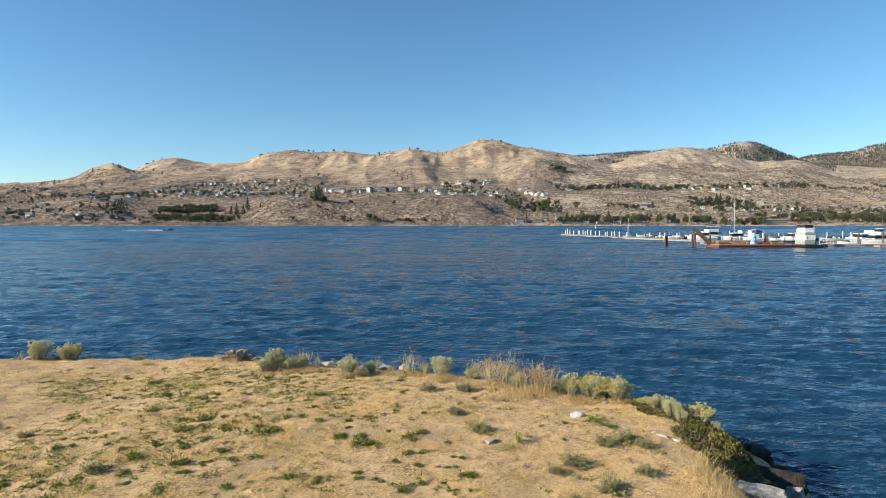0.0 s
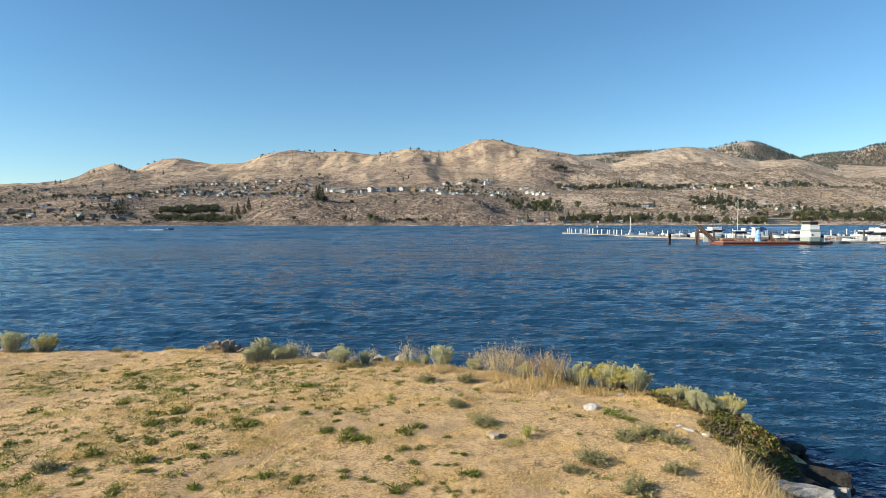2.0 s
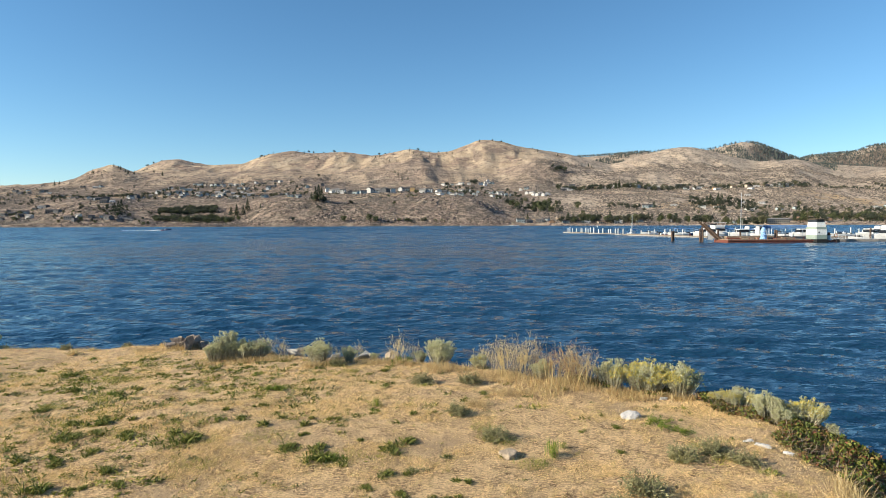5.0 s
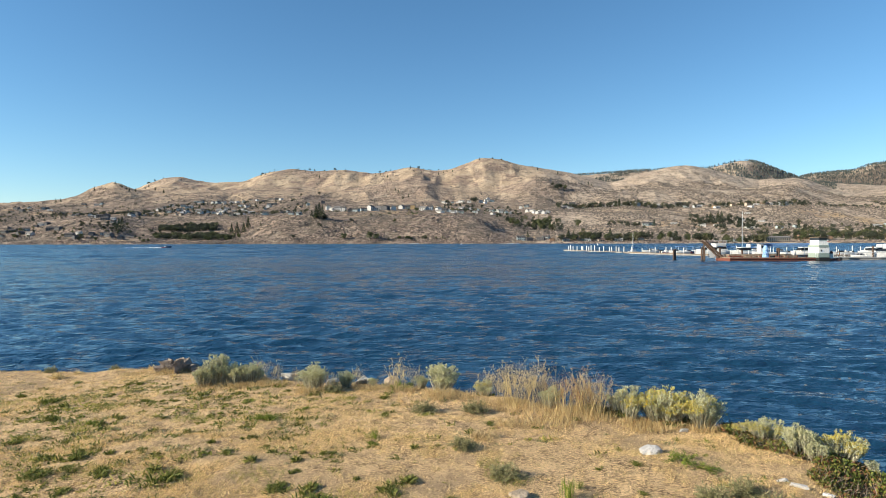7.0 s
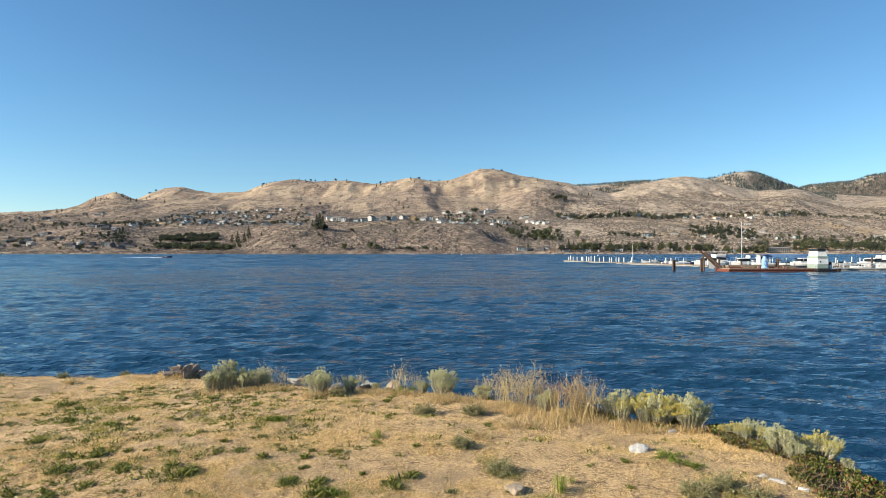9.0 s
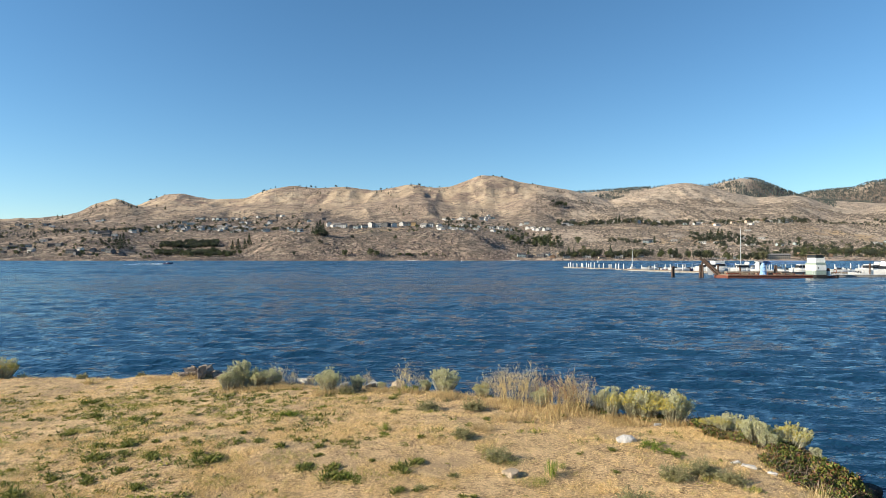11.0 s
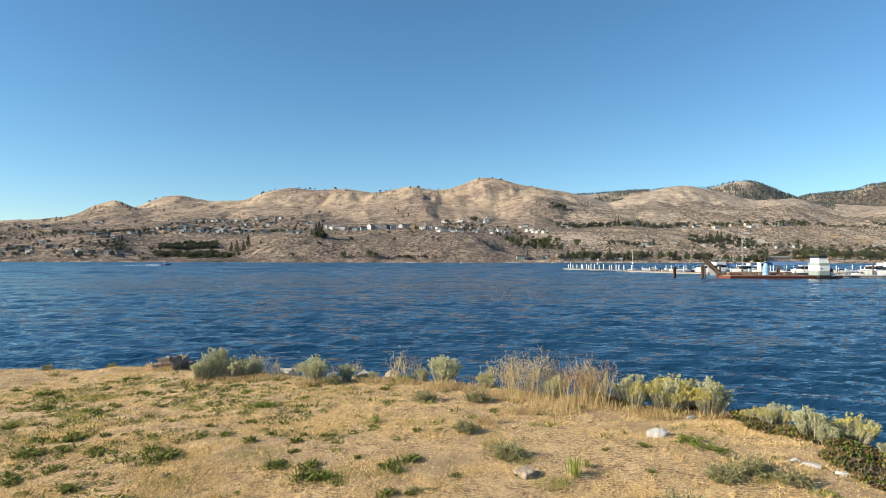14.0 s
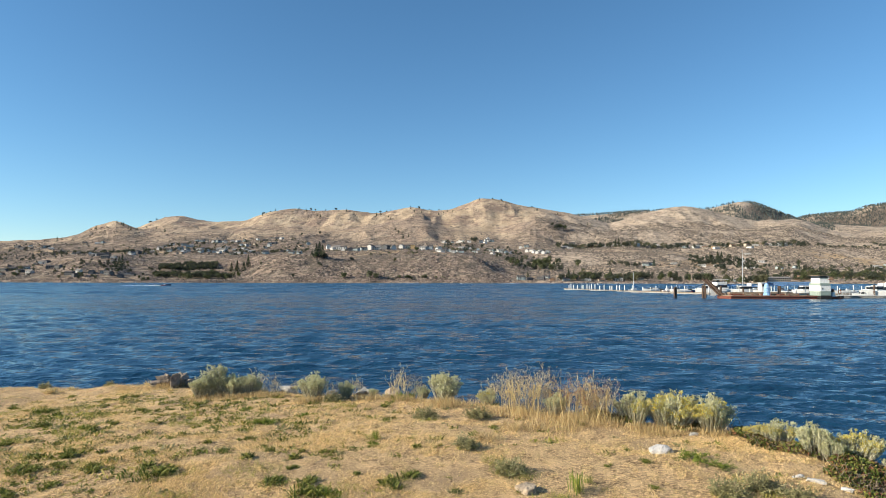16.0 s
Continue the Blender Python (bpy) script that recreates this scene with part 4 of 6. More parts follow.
        groups[("grey_leaf", "weed_leaf", "weed_leaf", "green_grass")[rng.integers(4)]].append(blades(base, fan(n, 78, rng), rng.uniform(0.5, 1.1, n) * size, size * 0.16 + 0.003, rng.uniform(0.1, 0.7, n), rng))
    for name, mat in (("weed_leaf", WEED_LEAF), ("grey_leaf", GREY_LEAF), ("green_grass", GREEN_GRASS)):
        tagged(sheet("small_weeds", *joined(*groups[name]), mat, False), "scattered tiny green weeds in the straw", "weeds", kind="stuff")
    drop_source(pale, pale_wide, budding, golden, lanky, grey, leafy_low, dry, branchy, twigs, tuft, dark, broad, bright, clump, frail, sapling)


def stone(name, label, x, y, size, mat, seed, turn=0, z=None, rough=0.16, points=14, sink=0.3, group="", blocky=0.55):
    me = rock_mesh(name, size, seed, rough, points, blocky)
    me.materials.append(mat)
    ob = new(name, me)
    at = float(ground_height(np.array([x]), np.array([y]))[0]) if z is None else z
    ob.matrix_basis = pose(x, y, at + size[2] * (0.5 - sink), 0, 0, turn)
    return tagged(ob, label, "rock", group)


def headland_stones():
    stone("stone", "smooth pale grey stone half sunk in straw", 3.27, 13.88, (0.38, 0.3, 0.2), WHITE_STONE, 1, 15, rough=0.08, points=40, sink=0.38, blocky=1.0)
    stone("stone", "flat pale stone among dry grass", 1.12, 12.4, (0.3, 0.26, 0.12), TAN_STONE, 2, 30, rough=0.12, points=20, blocky=0.8)
    stone("stone", "tan boulder under a shrub at the bank", -1.0, 18.55, (0.42, 0.36, 0.4), TAN_STONE, 3, 0, rough=0.1, points=24, blocky=0.8)
    for x, y, s, k in ((-3.52, 19.42, (0.55, 0.4, 0.3), 4), (-1.77, 18.71, (0.42, 0.35, 0.26), 5), (-1.52, 18.56, (0.3, 0.25, 0.22), 6), (-2.4, 18.66, (0.34, 0.3, 0.2), 16)):
        stone("stone", "weathered white stone on the bank's edge", x, y, s, PALE_STONE, k, k * 40)
    for k in range(15):
        rng = np.random.default_rng(300 + k)
        f = k / 14
        x, y = -7.55 + 1.3 * f + rng.normal(0, 0.06), 21.3 - 0.35 * f + rng.uniform(-0.3, 0.25)
        tall = rng.uniform(0.24, 0.38) * (1.2 if 0.15 < f < 0.65 else 0.72)
        stone("rock", "dark angular basalt rock piled at the shore", x, y, (rng.uniform(0.22, 0.4), rng.uniform(0.22, 0.36), tall), DARK_STONE, 7 + k, k * 50, rough=0.4, points=10, sink=0.16, group="basalt rocks at the shore", blocky=0.8)
    for x, y, s, k in ((-16.2, 23.0, (0.6, 0.4, 0.4), 12), (-15.5, 22.9, (0.45, 0.4, 0.35), 13), (-14.9, 22.8, (0.4, 0.3, 0.3), 14)):
        stone("rock", "grey rock on the far end of the bank", x, y, s, TAN_STONE, k, k * 50)
    stone("boulder", "large pale grey boulder on the bank slope", 5.95, 11.0, (1.1, 0.6, 0.5), PALE_STONE, 21, -42, None, 0.32, 13, 0.35, blocky=0.75)
    stone("boulder", "big whitish boulder above the water", 6.5, 10.55, (1.3, 0.8, 0.6), PALE_STONE, 22, -35, None, 0.32, 13, 0.3, blocky=0.75)
    stone("boulder", "whitish rounded boulder above the water", 6.9, 9.9, (1.2, 0.9, 0.6), PALE_STONE, 26, 20, None, 0.16, 16, 0.2)
    stone("boulder", "mottled grey boulder half under grass", 5.75, 9.9, (0.9, 0.6, 0.45), PALE_STONE, 27, -20, None, 0.16, 16, 0.25)
    stone("boulder", "wet dark boulder at the waterline", 7.0, 12.35, (1.25, 0.6, 0.5), WET_STONE, 23, -38, None, 0.22, 13, 0.15)
    stone("boulder", "grey boulder with a flat broken face", 7.3, 12.2, (0.5, 0.4, 0.4), PALE_STONE, 24, -30, None, 0.2, 12, 0.1)
    stone("boulder", "dark stone buried in the vines", 6.3, 11.7, (0.7, 0.5, 0.35), WET_STONE, 25, 10)
    for k in range(46):
        rng = np.random.default_rng(400 + k)
        f = rng.uniform(0, 1)
        x, y = (rng.uniform(7.1, 8.0), rng.uniform(8.4, 14.5)) if k < 34 else (-14 + 17 * f, 23.3 - max(0, (f - 0.5)) * 9)
        size = rng.uniform(0.2, 0.42)
        stone("boulder", "wet rock along the waterline", x, y, (size * 1.3, size, size * 0.8), WET_STONE, 30 + k, rng.uniform(0, 360), None, group="rocks along the waterline")
    for x, y, w, turn, k in ((4.77, 12.66, 0.34, -35, 1), (4.67, 12.87, 0.22, -10, 2), (5.0, 12.43, 0.25, -50, 3), (4.2, 14.99, 0.25, 0, 4)):
        stone("driftwood", "bleached white piece of driftwood on the soil", x, y, (w * 0.7, 0.06, 0.06), WHITE_STONE, 60 + k, turn, points=12, sink=0.2)["category"] = "driftwood"
    creeper([(5.13, 14.36, 0.38, 0.06), (5.48, 14.07, 0.45, 0.12), (5.03, 14.85, 0.35, 0.1)], 71, "green and reddish creeper at the bank's top")
    creeper([(5.78, 13.3, 0.45, 0.16), (5.39, 12.91, 0.36, 0.06), (6.12, 13.68, 0.5, 0.2)], 72, "thick green creeper tumbling down the bank")
    creeper([(5.74, 12.33, 0.42, 0.14), (6.18, 12.62, 0.45, 0.22), (5.4, 12.35, 0.3, 0.08), (6.32, 13.1, 0.45, 0.25)], 73, "creeper with green and brown leaves over the slope")
    creeper([(5.6, 11.65, 0.4, 0.12), (6.0, 12.0, 0.45, 0.25), (6.35, 12.4, 0.4, 0.3), (6.55, 12.0, 0.4, 0.25), (6.2, 11.55, 0.3, 0.18)], 74, "brownish dry creeper above the boulders")
    creeper([(4.59, 15.38, 0.3, 0.1), (4.15, 15.38, 0.3, 0.08), (3.36, 15.87, 0.3, 0.1), (2.97, 16.11, 0.25, 0.1)], 75, "low green and rust creeper under the rabbitbrush")


headland_plants()
headland_stones()


# ---- the far shore: houses, trees and brush ----
WALL = {k: plain(k + "_siding", c, 0.8, 0.2, scale=0.3) for k, c in dict(white=(0.54, 0.53, 0.51), grey=(0.30, 0.35, 0.36), dark=(0.12, 0.12, 0.125), tan=(0.42, 0.36, 0.29), brown=(0.24, 0.16, 0.11), ochre=(0.5, 0.35, 0.18)).items()}
ROOF = {k: plain(k + "_shingles", c, 0.9, 0.15, scale=0.5) for k, c in dict(grey=(0.22, 0.21, 0.20), dark=(0.09, 0.085, 0.085), brown=(0.20, 0.14, 0.10), pale=(0.34, 0.33, 0.31)).items()}
PANE = plain("dark_window_glass", (0.03, 0.038, 0.046), 0.12, 0.3)
CONIFER = leafy("conifer_needles", (0.0, (0.018, 0.030, 0.014)), (0.7, (0.040, 0.058, 0.026)), (1.0, (0.065, 0.078, 0.036)), through=0.0)
FOLIAGE = {k: leafy(k + "_foliage", *s, through=0.15) for k, s in dict(
    dark=((0.0, (0.030, 0.038, 0.027)), (1.0, (0.070, 0.080, 0.052))), green=((0.0, (0.045, 0.06, 0.028)), (1.0, (0.11, 0.125, 0.052))),
    olive=((0.0, (0.065, 0.07, 0.04)), (1.0, (0.15, 0.142, 0.075)))).items()}
# needles of the farthest pines, lightened and blued: distance haze put into the colour
HAZED_PINE = leafy("hazed_pine", (0.0, (0.038, 0.05, 0.046)), (1.0, (0.075, 0.086, 0.076)), through=0.0)
BARK = plain("bark", (0.14, 0.10, 0.075), 0.9, 0.1, scale=4)
BRUSH = leafy("hillside_brush", (0.0, (0.075, 0.064, 0.053)), (0.6, (0.14, 0.116, 0.094)), (1.0, (0.22, 0.18, 0.143)), through=0.0)

CRAG = leafy("hillside_rock", (0.0, (0.08, 0.062, 0.054)), (0.5, (0.17, 0.132, 0.112)), (1.0, (0.32, 0.25, 0.20)), rough=0.9, through=0.0)


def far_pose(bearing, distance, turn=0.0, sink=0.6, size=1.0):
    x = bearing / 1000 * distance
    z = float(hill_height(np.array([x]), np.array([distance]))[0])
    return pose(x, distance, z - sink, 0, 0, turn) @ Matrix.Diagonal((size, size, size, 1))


def house(wall, roof, width, depth, height, pitch, storeys, label, wing=False):
    """A house with gabled roof, eaves, chimney, door and windows on the lake side (-y)."""
    ob = thing("house", pose(0, 0, 0), label, "house")
    bm = box(bmesh.new(), -width / 2, width / 2, -depth / 2, depth / 2, -3.0, height)
    ridge = height + pitch
    for x in (-width / 2, width / 2):
        a = [bm.verts.new((x, -depth / 2, height)), bm.verts.new((x, depth / 2, height)), bm.verts.new((x, 0, ridge))]
        bm.faces.new(a)
    if wing:
        box(bm, width * 0.1, width * 0.46, -depth * 0.85, -depth / 2, -3.0, height * 0.8)
    part("wall", bm, WALL[wall], ob)
    bm, e = bmesh.new(), 0.6
    for s in (-1, 1):
        low = height - e * pitch / (depth / 2)
        pts = [(-width / 2 - e, s * (depth / 2 + e), low), (width / 2 + e, s * (depth / 2 + e), low), (width / 2 + e, 0, ridge), (-width / 2 - e, 0, ridge)]
        top = [bm.verts.new((x, y, z + 0.3)) for x, y, z in pts]
        bot = [bm.verts.new(p) for p in pts]
        bm.faces.new(top), bm.faces.new(bot[::-1])
        for k in range(4):
            bm.faces.new((top[k], bot[k], bot[(k + 1) % 4], top[(k + 1) % 4]))
    if wing:
        box(bm, width * 0.07, width * 0.49, -depth * 0.9, -depth / 2, height * 0.8, height * 0.8 + 0.3)
    part("roof", bm, ROOF[roof], ob)
    part("chimney", box(bmesh.new(), width * 0.2, width * 0.2 + 0.9, 0.5, 1.4, height, ridge + 0.9), WALL["grey"], ob)
    front = -depth / 2
    count = max(2, int(width / 3.4))
    for s in range(storeys):
        z = height * (s + 0.28) / storeys
        for k in range(count):
            x = -width / 2 + width * (k + 0.5) / count
            y = -depth * 0.85 if wing and x > width * 0.12 and x < width * 0.44 and z < height * 0.6 else front
            part("window", box(bmesh.new(), x - 0.85, x + 0.85, y - 0.06, y + 0.1, z, z + height / storeys * 0.52), PANE, ob)
    return ob


def crown_arrays(rng, height, radius, lean=0.0, n=90, leaf=0.5, low=0.22):
    """Leaf clumps in an uneven round crown with gaps."""
    lobes = rng.uniform(-1, 1, (9, 3)) * np.array([0.6, 0.6, 0.42])
    pick = rng.integers(0, 9, n)
    at = lobes[pick] + unit(rng.normal(size=(n, 3))) * rng.uniform(0.25, 0.46, (n, 1))
    z = low * height + (at[:, 2:3] + 0.9) / 1.8 * (1 - low) * height
    p = np.concatenate([at[:, :2] * radius, z], 1)
    return chips(p, rng.uniform(0.6, 1.4, n) * leaf, rng, 0.1)


def broad_tree(seed, mat, height=10.0, radius=4.5):
    rng = np.random.default_rng(seed)
    ob = thing("tree", pose(0, 0, 0), "", "tree")
    bm = tube(bmesh.new(), (0, 0, -1), (0.1, 0, height * 0.35), 0.32, 0.2, 6)
    for k in range(4):
        a = k * 1.6 + rng.uniform(0, 1)
        tube(bm, (0.1, 0, height * 0.3), (math.cos(a) * radius * 0.5, math.sin(a) * radius * 0.5, height * 0.65), 0.16, 0.06, 5)
    part("trunk", bm, BARK, ob)
    part_arrays("crown", crown_arrays(rng, height, radius, n=340, leaf=0.72, low=0.08), FOLIAGE[mat], ob)
    return ob


def conifer_arrays(rng, height, radius, n=420):
    f = rng.uniform(0, 1, n) ** 0.8
    a = rng.uniform(0, 6.2832, n)
    r = radius * (1 - f) ** 0.85 * rng.uniform(0.35, 1.1, n) * (1 + 0.25 * np.sin(a * 3 + f * 20))
    p = np.stack([np.cos(a) * r, np.sin(a) * r, height * (0.08 + 0.92 * f) - r * 0.25], 1)
    return chips(p, (0.32 + 0.5 * (1 - f)) * height / 15, rng, -0.2)


def conifer(seed, height=15.0, radius=3.2):
    rng = np.random.default_rng(seed)
    ob = thing("conifer", pose(0, 0, 0), "", "tree")
    part("trunk", tube(bmesh.new(), (0, 0, -1), (0, 0, height * 0.97), 0.3, 0.04, 6), BARK, ob)
    part_arrays("crown", conifer_arrays(rng, height, radius), CONIFER, ob)
    return ob


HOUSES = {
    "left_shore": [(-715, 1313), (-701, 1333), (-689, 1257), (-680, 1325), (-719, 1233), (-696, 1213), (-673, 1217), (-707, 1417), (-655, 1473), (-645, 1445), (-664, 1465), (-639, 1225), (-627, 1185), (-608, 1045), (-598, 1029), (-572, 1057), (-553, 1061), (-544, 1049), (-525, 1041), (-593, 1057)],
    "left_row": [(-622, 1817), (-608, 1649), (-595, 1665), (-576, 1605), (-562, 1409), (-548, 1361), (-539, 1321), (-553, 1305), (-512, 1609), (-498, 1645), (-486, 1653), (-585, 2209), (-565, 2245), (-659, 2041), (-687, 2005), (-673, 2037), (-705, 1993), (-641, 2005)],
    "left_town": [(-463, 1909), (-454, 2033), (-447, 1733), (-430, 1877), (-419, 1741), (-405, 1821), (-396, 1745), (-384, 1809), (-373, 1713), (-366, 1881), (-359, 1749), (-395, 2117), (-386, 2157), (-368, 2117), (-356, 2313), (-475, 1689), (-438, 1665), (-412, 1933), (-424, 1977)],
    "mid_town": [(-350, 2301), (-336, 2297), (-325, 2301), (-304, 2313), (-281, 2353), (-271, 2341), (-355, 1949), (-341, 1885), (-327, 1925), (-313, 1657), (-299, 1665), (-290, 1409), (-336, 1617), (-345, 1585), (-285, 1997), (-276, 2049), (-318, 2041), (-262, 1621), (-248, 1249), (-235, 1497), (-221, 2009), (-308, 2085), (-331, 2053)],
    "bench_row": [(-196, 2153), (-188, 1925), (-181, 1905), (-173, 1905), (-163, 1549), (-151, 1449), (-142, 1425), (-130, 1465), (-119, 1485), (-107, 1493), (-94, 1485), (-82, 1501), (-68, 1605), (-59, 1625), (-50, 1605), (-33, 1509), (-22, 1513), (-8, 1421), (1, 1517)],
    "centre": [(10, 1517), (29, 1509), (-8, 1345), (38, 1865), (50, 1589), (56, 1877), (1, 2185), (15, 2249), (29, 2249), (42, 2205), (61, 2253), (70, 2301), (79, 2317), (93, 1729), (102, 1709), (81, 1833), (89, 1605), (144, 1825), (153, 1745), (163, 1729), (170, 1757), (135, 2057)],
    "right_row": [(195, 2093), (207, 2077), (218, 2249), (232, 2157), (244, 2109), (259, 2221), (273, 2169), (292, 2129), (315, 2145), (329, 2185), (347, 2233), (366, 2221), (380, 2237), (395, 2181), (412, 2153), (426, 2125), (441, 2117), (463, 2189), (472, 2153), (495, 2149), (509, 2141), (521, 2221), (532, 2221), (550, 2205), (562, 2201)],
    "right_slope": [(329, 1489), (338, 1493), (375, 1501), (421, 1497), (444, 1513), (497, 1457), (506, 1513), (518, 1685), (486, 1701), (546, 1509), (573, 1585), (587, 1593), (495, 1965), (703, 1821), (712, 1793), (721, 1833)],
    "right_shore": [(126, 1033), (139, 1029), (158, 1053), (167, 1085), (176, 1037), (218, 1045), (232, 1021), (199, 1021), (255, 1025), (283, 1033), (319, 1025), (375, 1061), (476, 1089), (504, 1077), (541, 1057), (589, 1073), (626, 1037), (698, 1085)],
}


def far_houses():
    rng = np.random.default_rng(81)
    kinds = [house("white", "grey", 13, 9, 5.6, 2.6, 2, "two-storey white house with grey gabled roof", True),
             house("grey", "dark", 14, 9, 5.4, 2.4, 2, "grey house with dark shingled roof", True),
             house("dark", "dark", 15, 10, 5.2, 2.2, 2, "dark-sided house with dark roof"),
             house("tan", "brown", 13, 9, 4.0, 2.2, 1, "tan single-storey house with brown roof"),
             house("white", "pale", 16, 9, 3.6, 2.0, 1, "long low white house with pale roof"),
             house("brown", "dark", 14, 10, 4.6, 2.6, 2, "brown timber house with dark roof", True),
             house("ochre", "brown", 12, 9, 6.2, 0.8, 2, "ochre sheathed house still being built"),
             house("white", "dark", 10, 9, 7.2, 2.4, 3, "narrow three-storey white house with dark roof")]
    mixes = {"left_shore": (0, 1, 2, 2, 5, 3), "left_row": (2, 1, 4, 3), "left_town": (0, 1, 3, 1, 0), "mid_town": (0, 1, 4, 2, 3, 1), "bench_row": (7, 7, 0, 1, 2),
             "centre": (4, 0, 1, 0), "right_row": (4, 3, 4, 1, 2), "right_slope": (4, 1, 3, 4), "right_shore": (5, 2, 1, 4, 3)}
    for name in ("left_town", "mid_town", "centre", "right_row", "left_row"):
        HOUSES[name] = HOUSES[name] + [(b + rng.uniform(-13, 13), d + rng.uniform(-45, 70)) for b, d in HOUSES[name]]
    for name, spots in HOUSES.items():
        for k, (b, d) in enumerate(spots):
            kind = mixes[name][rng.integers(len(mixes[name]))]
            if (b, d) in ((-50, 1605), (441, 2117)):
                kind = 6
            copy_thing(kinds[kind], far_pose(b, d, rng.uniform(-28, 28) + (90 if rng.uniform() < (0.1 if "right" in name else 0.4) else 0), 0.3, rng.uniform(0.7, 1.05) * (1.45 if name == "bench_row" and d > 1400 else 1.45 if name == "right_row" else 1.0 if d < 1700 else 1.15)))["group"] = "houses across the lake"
    inn = house("tan", "grey", 40, 14, 8, 2.0, 3, "long three-storey tan lakeside apartment building")
    inn.matrix_basis = far_pose(541, 1024, 4, 0.3)
    hall = house("brown", "brown", 30, 14, 6, 1.5, 1, "long brown lakeside hall with low roof")
    hall.matrix_basis = far_pose(589, 1058, -3, 0.3)
    drop_source(*kinds)


PINES = [(-535, 2541), (-527, 2533), (-524, 2525), (-516, 2489), (-512, 2473), (-502, 2501), (-486, 2837), (-481, 2885), (-470, 2681), (-456, 2521), (-632, 2421), (-624, 2401), (-569, 2481), (-297, 3017), (-290, 3029), (-247, 3005), (-225, 3033), (-159, 3017), (-110, 2945), (-103, 2989), (-91, 2885), (-87, 2801), (-54, 3017), (-48, 2965), (-36, 2957), (-22, 2925), (-8, 2945), (0, 2997), (6, 3017), (15, 2985), (59, 3041), (153, 2981), (186, 2969), (-211, 2921), (-202, 2929), (-207, 2949), (-78, 2469), (-66, 2333), (-73, 2417), (-57, 2353), (241, 2785), (236, 2817)]
LONE_CONIFERS = [(-207, 1121, 26), (-202, 1123, 30), (-197, 1117, 27), (-214, 1125, 15), (-345, 1193, 20), (-336, 1193, 24), (-325, 1189, 22), (-318, 1213, 27), (-297, 1125, 10), (-528, 1125, 23), (-523, 1149, 25), (-534, 1113, 18), (203, 1021, 21), (211, 1029, 17), (271, 1061, 22), (281, 2073, 27), (286, 2053, 34), (343, 1473, 19), (434, 1601, 27), (447, 1589, 32), (453, 1633, 30), (414, 1609, 21), (463, 1657, 18), (137, 1061, 14), (481, 1477, 22), (578, 1509, 25)]
LONE_TREES = [(52, 2241, 25), (47, 2257, 21), (112, 1345, 17), (121, 1325, 17), (139, 1393, 15), (149, 1353, 22), (158, 1329, 27), (167, 1425, 26), (176, 1281, 17), (220, 1449, 19), (227, 1257, 9), (-590, 1025, 9), (-593, 1005, 8), (-567, 1009, 7), (-161, 1005, 11), (-119, 1009, 13), (-110, 1005, 11), (-244, 1005, 9)]
LONE_TREES += [(-208, 1116, 13), (-193, 1118, 12), (-150, 1121, 9), (-79, 1101, 8), (-202, 1065, 9), (-45, 1357, 10), (6, 2157, 18), (236, 1081, 14), (247, 1065, 12), (264, 1045, 12), (301, 1045, 15), (308, 1029, 14), (192, 2489, 25), (199, 2509, 21), (186, 2481, 27), (-202, 2457, 14), (-232, 2413, 11), (255, 2245, 15), (310, 2169, 16), (318, 2205, 18)]
# groves: name, bearing from, to, distance from, to, count, height from, to, kinds (c conifer, d dark, g green, o olive)
GROVES = [("orchard", -462, -368, 1225, 1290, 220, 8, 11, "dgdd"), ("orchard front", -470, -345, 1092, 1150, 130, 7, 12, "dgdg"), ("orchard edge", -420, -330, 1085, 1130, 16, 8, 14, "gdg"), ("left row", -632, -470, 1620, 1860, 90, 6, 13, "dddo"),
          ("left shore", -640, -480, 1010, 1120, 18, 4, 8, "dgo"), ("left town", -465, -355, 1680, 2080, 100, 5, 12, "dddo"), ("middle town", -355, -220, 1520, 2250, 140, 5, 12, "dddo"),
          ("bench", -140, -30, 1230, 1320, 12, 4, 8, "oog"), ("bench row", -200, 30, 1500, 1620, 50, 4, 9, "ddo"), ("centre houses", -10, 175, 1480, 1800, 70, 5, 12, "ddo"), ("saddle", 0, 110, 1800, 2060, 40, 6, 13, "dd"), ("valley", 98, 195, 1280, 1560, 64, 5, 17, "ddgdc"),
          ("near shore", 190, 356, 1012, 1075, 60, 5, 16, "ddgoc"), ("marina shore", 350, 735, 1014, 1085, 100, 5, 17, "ddgoc"), ("park", 560, 735, 1085, 1210, 40, 10, 18, "dgo"),
          ("terrace row", 180, 366, 2060, 2200, 90, 8, 24, "ddcdo"), ("upper row", 366, 590, 2130, 2260, 120, 8, 20, "ddcdo"), ("windbreak", 590, 735, 2130, 2290, 70, 6, 13, "ddo"),
          ("slope", 400, 510, 1430, 1760, 95, 6, 18, "dcdd"), ("right bank", 300, 735, 1100, 1420, 90, 4, 13, "ddo"), ("slope houses", 500, 735, 1440, 1700, 80, 6, 14, "ddo"), ("field row", 268, 322, 1440, 1500, 18, 6, 12, "do"),
          ("left houses", -640, -380, 1080, 1260, 45, 4, 9, "ddo"), ("left bench", -735, -440, 1480, 1900, 90, 5, 11, "dddo"), ("bluff foot", -95, 10, 1006, 1016, 16, 4, 7, "dgo"), ("knob", 176, 202, 2440, 2520, 10, 10, 20, "dc"), ("far left", -735, -640, 1180, 1420, 22, 5, 10, "dgo"), ("left slope", -720, -500, 1900, 2250, 26, 6, 11, "do")]


